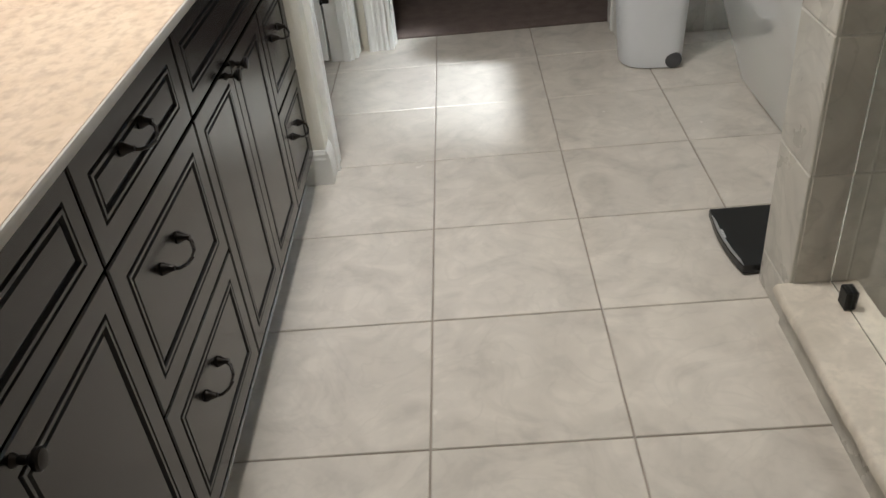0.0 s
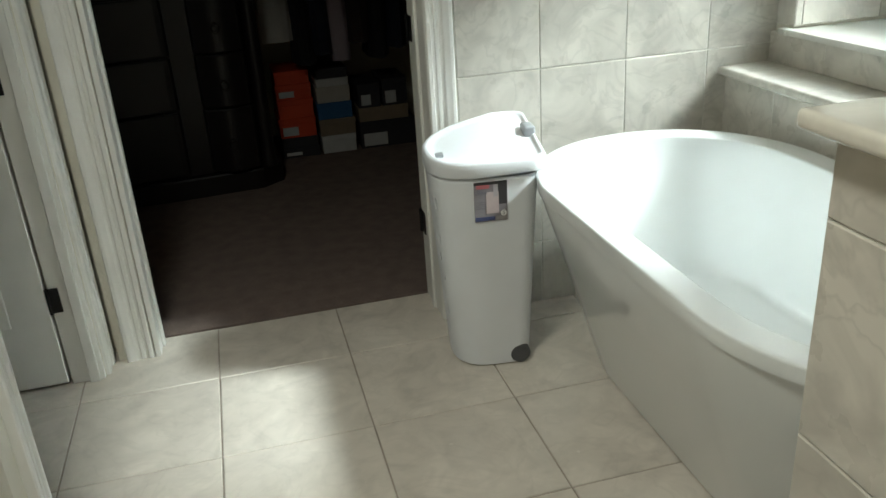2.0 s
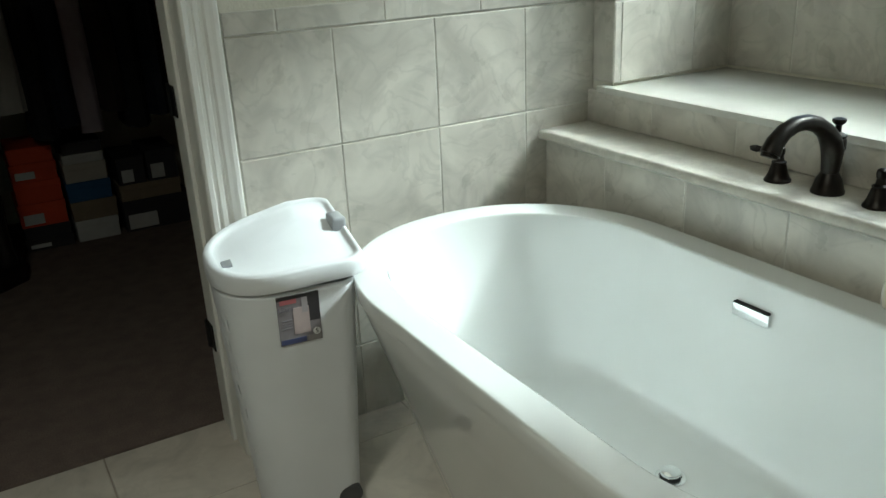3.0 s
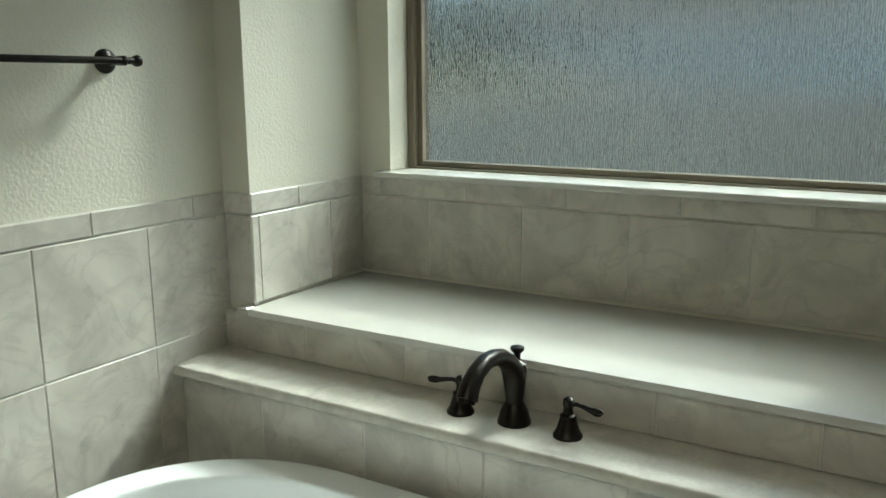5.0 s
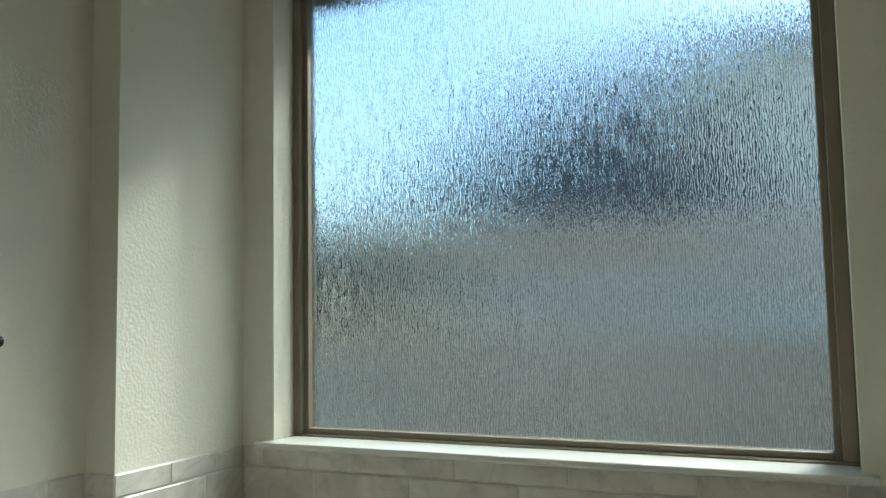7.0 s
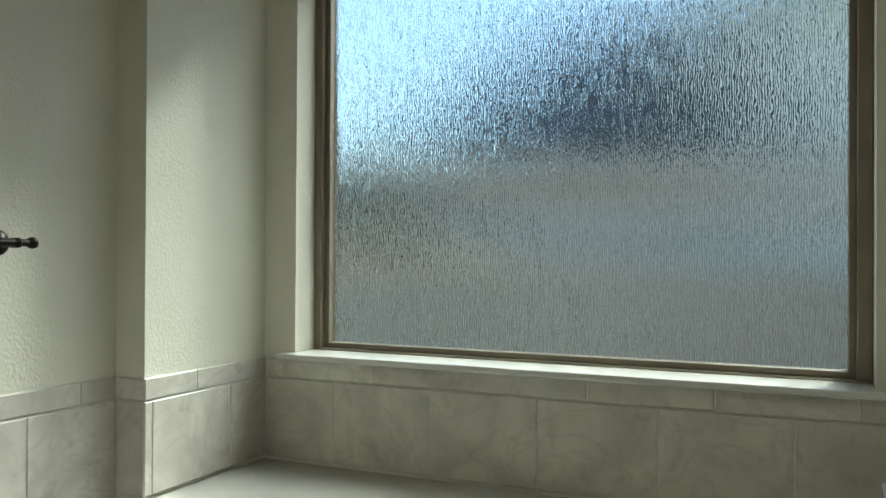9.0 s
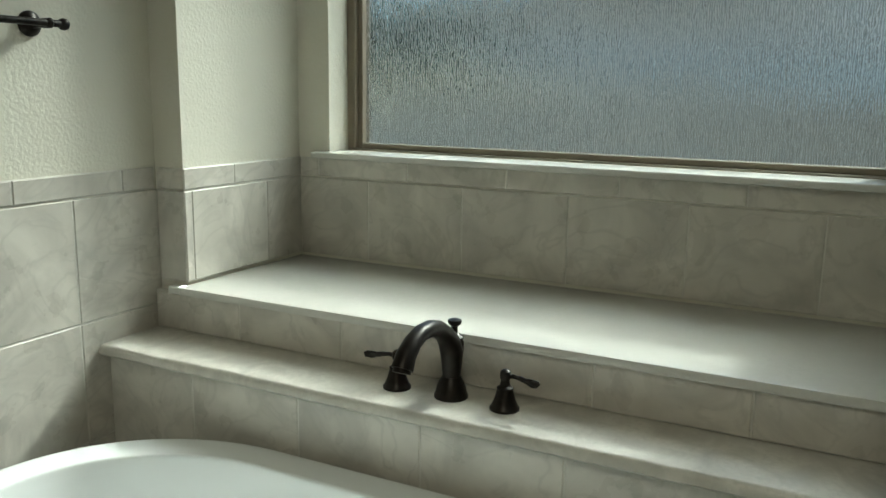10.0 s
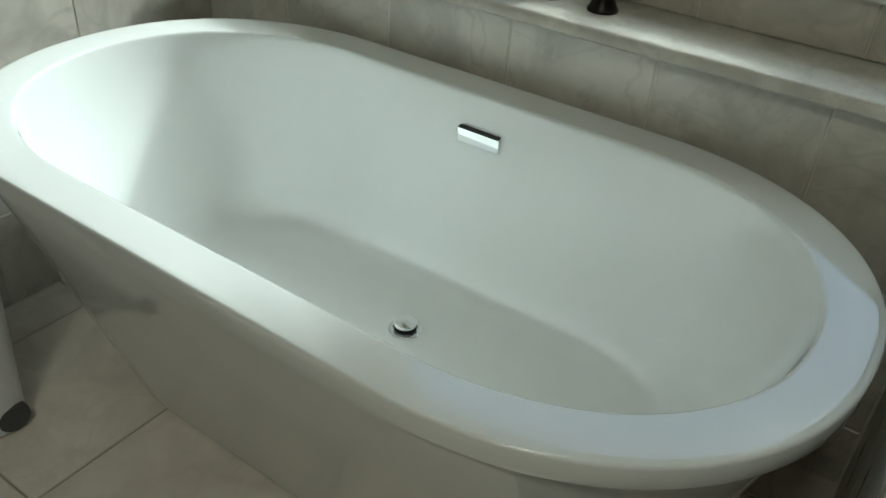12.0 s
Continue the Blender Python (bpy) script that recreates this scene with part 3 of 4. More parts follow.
for f in bm.faces:
    c = f.calc_center_median()
    if len(f.verts) != 4 or not .10 < c.z < .60:
        continue
    a = math.degrees(math.atan2(c.y - 3.38, c.x - .735)) % 360
    if 96 < a < 210:
        row, col = int((c.z - .04) / .0165), int(a / 2.6)
        if row % 4 in (0, 1) and (col + 2 * ((row // 4) % 2)) % 4 == 0:
            gone.append(f)
bmesh.ops.delete(bm, geom=gone, context="FACES")
body = part("body", bm, M_PLASTIC, ham, smooth=True)
solid = body.modifiers.new("thickness", "SOLIDIFY")
solid.thickness, solid.offset = 0.003, -1


def lid_ring(grow, z, slope, tilt=0.0):
    base = dee(.548 - grow, .905 + grow * 0.6, 3.180 - grow, 3.550 + grow, 0)
    return [(x, y, z + tilt * (x - .545) / .36 + slope * min(1, max(0, (x - .52) / .28)) * min(1, max(0.1, (y - 3.19) / .32))) for x, y, _ in base]


LID = ((.001, .684, .012, .012), (.0065, .684, .013, .012), (.0080, .687, .015, .011), (.0085, .716, .045), (.0075, .7265, .053), (.005, .731, .058), (.001, .7332, .060),
       (-.006, .7335, .060), (-.012, .7325, .060), (-.017, .7285, .060), (-.022, .7250, .060), (-.034, .7225, .061), (-.060, .7222, .063), (-.090, .7245, .065), (-.115, .7262, .066))
lid = part("lid", loft([lid_ring(*r) for r in LID], cap0=False), M_PLASTIC, ham, smooth=True)
part("lid_handle", box(.872, .910, 3.350, 3.420, .742, .787, .009, 3), M_GREY, lid, "grey plastic lid latch", smooth=True)
part("lid_window", loft([[(.575, 3.300, .712), (.599, 3.300, .712), (.599, 3.332, .712), (.575, 3.332, .712)],
                         [(.575, 3.300, .7325), (.599, 3.300, .7350), (.599, 3.332, .7375), (.575, 3.332, .7345)]]), M_GREY, lid, "small grey rectangle")
for wy in (3.224, 3.500):
    part("wheel", lathe([(.001, -.016), (.030, -.016), (.035, -.012), (.036, 0), (.035, .012), (.030, .016), (.001, .016)], (.812, wy, .0365), 28, "y"), M_WHEEL, ham,
         "dark grey plastic wheel", smooth=True)
# product label on the flat side
LBL = part("label", loft([[(x, 3.2105 - .028 * z / .70 - d, z) for x, z in ((.672, .541), (.776, .541), (.776, .673), (.672, .673))] for d in (-.003, .0016)]),
           plain("label_paper", (0.22, 0.20, 0.215)), ham, "printed paper product label")


def on_label(name, u0, u1, v0, v1, mat, lift=0.0023, text=None):
    def at(u, v, d):
        x, z = .672 + .104 * u, .541 + .132 * v
        return (x, 3.2105 - .028 * z / .70 - d, z)
    q = [(u0, v0), (u1, v0), (u1, v1), (u0, v1)]
    return part(name, loft([[at(u, v, d) for u, v in q] for d in (.0010, lift)]), mat, LBL)


INK = plain("ink_black", (0.03, 0.028, 0.03))
on_label("top_band", 0, 1, .93, 1.0, INK)
on_label("logo_shape", .07, .46, .84, .93, plain("logo_red", (0.42, 0.13, 0.14)), .0026)
on_label("photo_shape", .36, .74, .20, .74, plain("photo_pink", (0.44, 0.36, 0.35)))
on_label("photo_shape", .66, 1.0, .42, .93, plain("photo_dark", (0.035, 0.03, 0.033)), .0021)
on_label("photo_shape", .58, .72, .62, .93, plain("photo_grey", (0.36, 0.33, 0.34)), .0025)
on_label("blue_bar", .02, .62, .02, .12, plain("label_navy", (0.05, 0.06, 0.14)))
on_label("barcode", .66, .98, .02, .12, plain("barcode_grey", (0.30, 0.28, 0.28)))
for k in range(4):
    on_label("text_bar", .06, .34 - .04 * (k % 2), .50 - .055 * k, .515 - .055 * k, plain("text_grey", (0.16, 0.15, 0.17)))
part("badge", lathe([(.001, 0), (.0095, 0), (.0095, .0014), (.001, .0016)], (.7635, 3.1837, .5665), 24, "y"), plain("badge_white", (0.8, 0.79, 0.78)), LBL)


def lettering(name, body, size, m, mat, parent):
    cu = bpy.data.curves.new(name, "FONT")
    cu.body, cu.size, cu.extrude, cu.align_x, cu.align_y = body, size, 0.0003, "CENTER", "CENTER"
    tmp = bpy.data.objects.new("tmp", cu)
    scene.collection.objects.link(tmp)
    me = bpy.data.meshes.new_from_object(tmp.evaluated_get(bpy.context.evaluated_depsgraph_get()))
    bpy.data.objects.remove(tmp)
    b = bmesh.new()
    b.from_mesh(me)
    bpy.data.meshes.remove(me)
    b.transform(m)
    return part(name, b, mat, parent)


lettering("letter", "S", .017, pose(.7635, 3.1834, .5665, 90, 0, 0), INK, LBL)
lettering("word", "Ultra", .019, pose(.692, 3.1805, .640, 92, 0, 0), plain("word_grey", (0.12, 0.11, 0.14)), LBL)

# it stands turned a little towards the door
ham.location.x += .009
ham.rotation_euler.z = radians(-7)

# ---------------------------------------------------------------- bathroom scale
sc = empty("bathroom_scale", (0.78, 1.88, 0), label="black glass bathroom scale with a silver curved edge", category="bathroom scale")
edge = [(.640, 2.032), (.6385, 2.00), (.634, 1.96), (.632, 1.91), (.634, 1.86), (.639, 1.81), (.647, 1.765), (.655, 1.735)]
outline = edge + [(.93, 1.735), (.95, 1.76), (.95, 2.00), (.93, 2.034)]
part("platform", loft([[(x + d * (1 if x < .8 else -1), y, z) for x, y in outline] for z, d in ((.006, .004), (.010, 0), (.030, 0), (.034, .003))]), M_SCALE, sc)
strip = [(x + .001, y) for x, y in edge[1:]] + [(x + .009, y) for x, y in reversed(edge[2:-1])]
trim = part("display_strip", loft([[(x, y, z) for x, y in strip] for z in (.033, .0352)]), M_SILVER, sc, "silver curved edge strip")
for k in range(5):
    part("mark", box(.640, .648, 1.875 + .009 * k, 1.880 + .009 * k, .035, .0358), plain("mark_white", (0.7, 0.7, 0.7)), trim)
for x, y in ((.69, 1.78), (.69, 1.99), (.90, 1.78), (.90, 1.99)):
    part("foot", lathe([(.016, 0), (.016, .008)], (x, y, 0), 16), M_BLACK, sc)

# ---------------------------------------------------------------- vanity
VX = -0.62


def front_mesh(y0, y1, z0, z1, inset=0.05, x=VX):
    """A cabinet front with a glazed double groove round its raised field."""
    bm = bmesh.new()
    rows = [(0.0, -.018, 0), (0.0, -.003, 0), (.003, 0, 0), (inset - .008, 0, 0), (inset - .006, -.004, 1), (inset - .003, -.004, 1), (inset - .001, .001, 0),
            (inset + .005, .001, 0), (inset + .008, -.006, 1), (inset + .012, -.006, 1), (inset + .016, -.0015, 0)]
    rings = []
    for d, h, m in rows:
        rings.append([bm.verts.new((x + h, y, z)) for y, z in ((y0 + d, z0 + d), (y1 - d, z0 + d), (y1 - d, z1 - d), (y0 + d, z1 - d))])
    for k in range(len(rings) - 1):
        for i in range(4):
            j = (i + 1) % 4
            f = bm.faces.new((rings[k][i], rings[k][j], rings[k + 1][j], rings[k + 1][i]))
            f.material_index = 1 if rows[k][2] or rows[k + 1][2] else 0
    bm.faces.new(rings[-1])
    bm.faces.new(list(reversed(rings[0])))
    bmesh.ops.recalc_face_normals(bm, faces=bm.faces)
    return bm


def pull(parent, y, z, x=VX, half=0.050):
    h = part("pull_handle", tube([(x + .004, y - half, z + .004), (x + .014, y - half, z + .003), (x + .026, y - half * .86, z - .002), (x + .034, y - half * .45, z - .008),
                                  (x + .036, y, z - .010), (x + .034, y + half * .45, z - .008), (x + .026, y + half * .86, z - .002), (x + .014, y + half, z + .003),
                                  (x + .004, y + half, z + .004)], [.005, .0042, .0036, .0036, .0040, .0036, .0036, .0042, .005], 12), M_BRONZE, parent, "dark bronze arched pull",
             smooth=True)
    for s in (-1, 1):
        part("rosette", lathe([(.0125, 0), (.012, .003), (.0085, .009), (.0060, .017), (.0048, .022)], (x, y + s * half, z + .004), 18, "x"), M_BRONZE, h, smooth=True)


def knob(parent, y, z, x=VX):
    part("knob", lathe([(.010, 0), (.009, .003), (.0055, .007), (.0065, .014), (.0055, .019), (.010, .024), (.0145, .028), (.0150, .034), (.0125, .037), (.004, .038),
                        (.001, .038)], (x, y, z), 20, "x"), M_BRONZE, parent, "dark bronze mushroom knob", smooth=True)


def unit(name, y0, y1, label):
    root = empty(name, (-0.9, (y0 + y1) / 2, 0), label=label, category="vanity cabinet", group="vanity cabinets")
    part("carcass", box(-1.19, VX - .019, y0, y1, .112, .892), M_CABINET, root)
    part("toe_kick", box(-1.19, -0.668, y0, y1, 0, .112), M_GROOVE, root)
    part("top_rail", box(VX - .06, VX - .019, y0, y1, .8925, .944), M_CABINET, root)
    part("caulk_bead", box(-0.668, -0.662, y0, y1, 0, .006, .002, 1), M_TRIM, root, "white caulk bead along the floor")
    return root


G = .003
TOP0, TOP1, RAIL = .748, .928, .742
u1 = unit("sink_cabinet", 1.411, 2.446, "espresso-stained vanity sink base with doors, drawers and bronze hardware")
f = part("false_front", front_mesh(1.411 + G, 2.446 - G, TOP0, TOP1, .045), [M_CABINET, M_GROOVE], u1)
knob(f, 1.925, .905)
d = part("door", front_mesh(1.411 + G, 1.746 - .001, .118, RAIL), [M_CABINET, M_GROOVE], u1)
knob(d, 1.690, .722)
d = part("door", front_mesh(1.746 + .001, 2.084 - G, .118, RAIL), [M_CABINET, M_GROOVE], u1)
knob(d, 1.765, .722)
for z0, z1, hz in ((.440, RAIL, .618), (.118, .434, .300)):
    d = part("drawer", front_mesh(2.084 + G, 2.446 - G, z0, z1, .05), [M_CABINET, M_GROOVE], u1)
    pull(d, 2.262, hz)
u2 = unit("drawer_cabinet", .893, 1.409, "espresso-stained three-drawer vanity base with bronze pulls")
for z0, z1, hz in ((TOP0, TOP1, .852), (.432, RAIL, .615), (.118, .426, .305)):
    d = part("drawer", front_mesh(.893 + G, 1.409 - G, z0, z1, .052), [M_CABINET, M_GROOVE], u2)
    pull(d, 1.120, hz)
u3 = unit("door_cabinet", .10, .891, "espresso-stained vanity base with a door pair and bronze knobs")
f = part("false_front", front_mesh(.10 + G, .891 - G, TOP0, TOP1, .045), [M_CABINET, M_GROOVE], u3)
d = part("door", front_mesh(.10 + G, .494, .118, RAIL), [M_CABINET, M_GROOVE], u3)
knob(d, .46, .722)
d = part("door", front_mesh(.497, .891 - G, .118, RAIL), [M_CABINET, M_GROOVE], u3)
knob(d, .545, .722)
u4 = unit("door_cabinet", -0.9, .098, "espresso-stained vanity base behind the walker")
part("door", front_mesh(-0.9 + G, .098 - G, .118, TOP1), [M_CABINET, M_GROOVE], u4)

# counter with an oval basin sunk into it
ctr = empty("vanity_counter", (-0.9, 0.8, 0.93), label="cream and tan travertine vanity counter with an oval basin", category="counter")
SX, SY, SA, SB = -0.925, 1.78, 0.212, 0.25
X0, X1, Y0, Y1 = -1.2, -0.597, -0.9, 2.440


def to_border(px, py):
    dx, dy = px - SX, py - SY
    t = min((X1 - SX) / dx if dx > 1e-6 else 9e9, (X0 - SX) / dx if dx < -1e-6 else 9e9,
            (2.40 - SY) / dy if dy > 1e-6 else 9e9, (1.12 - SY) / dy if dy < -1e-6 else 9e9)
    return SX + dx * t, SY + dy * t


angles = [2 * math.pi * k / 64 for k in range(64)]
for cx, cy in ((X0, 1.12), (X1, 1.12), (X1, 2.40), (X0, 2.40)):
    angles.append(math.atan2((cy - SY) / SB, (cx - SX) / SA) % (2 * math.pi))
angles.sort()
N = len(angles)
ring = [(SX + SA * math.cos(a), SY + SB * math.sin(a)) for a in angles]
bm = bmesh.new()
inn = [bm.verts.new((x, y, .963)) for x, y in ring]
outr = [bm.verts.new((*to_border(x, y), .963)) for x, y in ring]
for k in range(N):
    j = (k + 1) % N
    bm.faces.new((inn[k], outr[k], outr[j], inn[j]))
bmesh.ops.recalc_face_normals(bm, faces=bm.faces)
top = joined(bm, box(X0, X1, Y0, 1.12, .946, .963), box(X0, X1, 2.40, Y1, .946, .963), box(X1 - .03, X1 - .001, 1.121, 2.399, .946, .958))
part("slab", top, M_COUNTER, ctr)
part("front_edge", box(X1, -0.591, Y0, Y1, .945, .9633, .003, 2), M_EDGE, ctr, "rough grey stone front edge", smooth=True)
part("basin", loft([[(SX + SA * s * math.cos(angles[k]), SY + SB * s * math.sin(angles[k]), z) for k in range(N)]
                    for s, z in ((1.0, .963), (.985, .9622), (.965, .9595), (.93, .952), (.85, .936), (.70, .918), (.45, .906), (.05, .902))], cap0=False), M_COUNTER, ctr, smooth=True)
part("side_splash", box(-1.2, -0.594, 2.425, 2.446, .963, 1.086, .004, 2), M_COUNTER, ctr)
part("back_splash", box(-1.2, -1.18, -0.9, 2.425, .963, 1.086, .003, 1), M_COUNTER, ctr)

# ---------------------------------------------------------------- closet
dr = empty("dresser", (-0.5, 5.8, 0), label="tall near-black wooden dresser with a curved front and ring pulls", category="dresser")


def bowed(z0, z1, out, x0=-1.30, x1=0.17, ys=5.52, back=6.15, n=40):
    """A slab with a serpentine front."""
    def line(o):
        pts = []
        for k in range(n + 1):
            f = k / n
            x = x0 + (x1 - x0) * f
            pts.append((x, ys - o - .045 * math.sin(math.pi * f) ** 2 + .10 * max(0, abs(f - .5) - .42) / .08))
        return pts
    return loft([[(x, y, z) for x, y in line(o)] + [(x1, back, z), (x0, back, z)] for z, o in ((z0, out - .006), (z0 + .008, out), (z1 - .008, out), (z1, out - .006))])


part("carcass", bowed(.12, 1.40, 0.0), M_DRESSER, dr)
part("plinth", bowed(.0, .12, .035, x0=-1.33, x1=.20), M_DRESSER, dr)
part("top", bowed(1.40, 1.45, .04, x0=-1.34, x1=.21), M_DRESSER, dr)
for k, z in enumerate((.14, .50, .79, 1.10)):
    dz = (.35, .28, .30, .29)[k]
    for x0, x1 in ((-1.24, -.24), (-.20, .10)):
        w = part("drawer", bowed(z, z + dz, .018, x0=x0, x1=x1, ys=5.485 if x1 < 0 else 5.49), M_DRESSER, dr)
        part("ring_pull", joined(lathe([(.020, 0), (.014, -.010), (.004, -.018)], ((x0 + x1) / 2, 5.44, z + dz / 2), 16, "y"),
                                 tube([((x0 + x1) / 2 + .022 * math.sin(a), 5.422, z + dz / 2 - .022 + .022 * math.cos(a)) for a in [math.pi * 2 * i / 16 for i in range(17)]],
                                      .004, 8)), M_BRONZE, w, smooth=True)
for x in (-1.27, .13):
    part("column", lathe([(.045, .12), (.05, .14), (.04, .18), (.036, .3), (.040, .7), (.036, 1.2), (.045, 1.36), (.05, 1.40)], (x, 5.535, 0), 20), M_DRESSER, dr, smooth=True)

ORANGE, DKGREY = plain("orange_card", (0.60, 0.065, 0.02)), plain("charcoal_card", (0.030, 0.030, 0.035))
CREAM, BLUE, TANC, WHITE = plain("cream_card", (0.50, 0.47, 0.42)), plain("blue_card", (0.03, 0.11, 0.26)), plain("tan_card", (0.24, 0.19, 0.13)), plain("white_card", (0.55, 0.55, 0.54))


def shoe_box(x0, x1, z0, z1, mat, colour, tag=True, y=6.0):
    b = empty("shoe_box", ((x0 + x1) / 2, y + .15, z0), label=f"closed {colour} cardboard shoe box in a closet stack", category="shoe box", group="stacked shoe boxes")
    lid_h = min(.035, (z1 - z0) * .35)
    part("body", box(x0 + .003, x1 - .003, y + .003, y + .33, z0, z1 - .004, .002, 1), mat, b)
    part("lid", box(x0, x1, y, y + .333, z1 - lid_h, z1 - .001, .002, 1), mat, b)
    if tag:
        part("tag", box(x0 + .02, x0 + .02 + (x1 - x0) * .42, y - .0015, y + .001, z0 + .015, z0 + (z1 - z0) * .55), WHITE, b, "white paper size tag")


shoe_box(.235, .470, .006, .070, DKGREY, "charcoal")
shoe_box(.240, .465, .070, .135, DKGREY, "charcoal", False)
shoe_box(.232, .462, .135, .260, ORANGE, "orange")
shoe_box(.238, .460, .260, .375, ORANGE, "orange", False)
shoe_box(.236, .456, .375, .470, ORANGE, "orange")
shoe_box(.240, .452, .470, .550, ORANGE, "orange", False)
shoe_box(.486, .705, .006, .120, WHITE, "white", False)
shoe_box(.482, .712, .120, .225, TANC, "tan", False)
shoe_box(.478, .700, .225, .330, BLUE, "blue", False)
shoe_box(.482, .694, .330, .430, CREAM, "cream", False)
shoe_box(.486, .690, .430, .480, WHITE, "white", False)
shoe_box(.490, .690, .480, .540, DKGREY, "charcoal", False)
shoe_box(.735, 1.10, .006, .180, DKGREY, "charcoal")
shoe_box(.735, 1.06, .180, .270, TANC, "tan", False)
shoe_box(.740, .885, .270, .420, DKGREY, "charcoal")
shoe_box(.895, 1.06, .270, .440, DKGREY, "charcoal")


def garment(x, y, z0, z1, w, d, mat, label, seed):
    """Cloth hanging in soft folds, wider at the hem."""
    noise.seed_set(seed)
    rings = []
    for k in range(9):
        f = k / 8
        z = z1 + (z0 - z1) * f
        ww = w * (.35 + .65 * min(1, f * 4)) * (1 + .10 * f)
        row = []
        for j in range(28):
            a = 2 * math.pi * j / 28
            r = 1 + .22 * noise.noise((math.cos(a) * 2 + seed, math.sin(a) * 2, z * 2))
            row.append((x + ww / 2 * math.cos(a) * r, y + d / 2 * math.sin(a) * r * (.6 + .4 * f), z))
        rings.append(row)
    return thing("garment", loft(rings), mat, smooth=True, label=label, category="clothing", group="hanging clothes")


CLOTHS = [plain("cloth_black", (0.010, 0.010, 0.012), .9), plain("cloth_navy", (0.014, 0.018, 0.032), .9), plain("cloth_brown", (0.030, 0.020, 0.016), .9)]
garment(.29, 5.95, .74, 1.55, .16, .10, plain("cloth_white", (0.42, 0.41, 0.39), .9), "white shirt hanging over the shoe boxes", 2)
garment(.66, 5.98, .59, 1.50, .10, .08, plain("cloth_lilac", (0.34, 0.29, 0.33), .9), "pale striped cloth hanging beside dark clothes", 5)
for k, x in enumerate((.44, .54, .78, .89, 1.0, 1.12, 1.24, 1.38)):
    garment(x, 6.05, .60 + .05 * (k % 3), 1.60, .13, .42, CLOTHS[k % 3], "dark garment hanging on the closet rod", 11 + k)
rod = empty("closet_rod", (.9, 6.1, 1.64), label="dark metal closet rod carrying clothes", category="closet rod")
part("bar", tube([(.2, 6.1, 1.62), (2.4, 6.1, 1.62)], .016, 12), M_BLACK, rod, smooth=True)

# ---------------------------------------------------------------- outdoors
thing("ground", box(-60, 120, -90, 110, -0.45, -0.25), M_GROUND, label="pale dry ground outside reaching to the horizon", category="ground", kind="structure")
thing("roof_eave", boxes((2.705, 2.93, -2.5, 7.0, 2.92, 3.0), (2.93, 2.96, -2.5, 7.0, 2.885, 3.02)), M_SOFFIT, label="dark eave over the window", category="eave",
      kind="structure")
house = empty("house", (12, 4.7, -.25), label="neighbouring house with a brown brick band and dark hip roof", category="house")
part("wall", box(9.2, 17, 2.7, 6.4, -.3, 2.35), M_SHADEWALL, house)
part("brick_band", box(9.15, 9.25, 2.65, 6.45, 1.75, 2.46), M_HOUSE, house)
part("fascia", box(8.72, 8.80, 2.35, 6.9, 2.50, 2.70), M_FASCIA, house)
part("soffit", box(8.80, 9.25, 2.35, 6.9, 2.46, 2.52), M_FASCIA, house)
bm = bmesh.new()
e = [bm.verts.new(p) for p in ((8.68, 2.3, 2.70), (8.68, 7.0, 2.70), (17.4, 7.0, 2.70), (17.4, 2.3, 2.70), (11.2, 3.3, 5.6), (15.0, 3.3, 5.6))]
for q in ((0, 1, 4), (1, 2, 5, 4), (2, 3, 5), (3, 0, 4, 5), (0, 3, 2, 1)):
    bm.faces.new([e[i] for i in q])
bmesh.ops.recalc_face_normals(bm, faces=bm.faces)
part("roof", bm, M_ROOF, house)
wing = empty("house", (12, -3, -.25), label="pale low house wing with a brown band", category="house")
part("wall", box(9.3, 17, -12, 2.69, -.3, 4.4), plain("pale_stucco", (0.80, 0.78, 0.72), .9), wing)
part("band", box(9.2, 9.32, -12.05, 2.64, 1.85, 2.75), M_HOUSE, wing)
part("roof", boxes((9.0, 17.3, -12.3, 2.3, 4.4, 4.55), (9.6, 16.7, -11.7, 1.9, 4.55, 4.8)), M_ROOF, wing)
fence = empty("fence", (7.4, 0, -.25), label="weathered grey wooden privacy fence", category="fence")
WOODF = material("weathered_fence", (0.86, 0.72, 0.57), 0.9, spread=0.3, scale=5, stretch=(1, 1, 0.2), grain=0.2, grain_scale=30, vary=0.6)
for k in range(84):
    y = -5 + .15 * k
    part("slat", box(7.4, 7.42, y, y + .14, -.25, 1.50 + .012 * (k * 7 % 3)), WOODF, fence)
part("rail", box(7.42, 7.46, -5, 7.6, .2, .29), WOODF, fence)
part("rail", box(7.42, 7.46, -5, 7.6, 1.2, 1.29), WOODF, fence)


def tree(x, y, h, spread, seed):
    rnd = random.Random(seed)
    t = empty("tree", (x, y, -.25), label="small leafy yard tree in sunlight", category="tree")
    part("trunk", tube([(x, y, -.25), (x + .05, y, h * .3), (x - .04, y + .03, h * .6)], [.11, .08, .05], 10), M_BARK, t, smooth=True)
    bm = bmesh.new()
    for k in range(2600):
        a, b, r = rnd.uniform(0, 2 * math.pi), rnd.uniform(-1, 1), rnd.random() ** .4
        c = Vector((x + spread * r * math.cos(a) * math.sqrt(1 - b * b), y + spread * r * math.sin(a) * math.sqrt(1 - b * b), h * .68 + h * .36 * r * b))
        if noise.noise(c * .9) < -.12:
            continue
        u = Vector((rnd.uniform(-1, 1), rnd.uniform(-1, 1), rnd.uniform(-1, 1))).normalized()
        v = u.orthogonal().normalized()
        s = rnd.uniform(.06, .13)
        bm.faces.new([bm.verts.new(p) for p in (c - u * s, c + v * s * .5, c + u * s, c - v * s * .5)])
    part("crown", bm, M_LEAF, t)


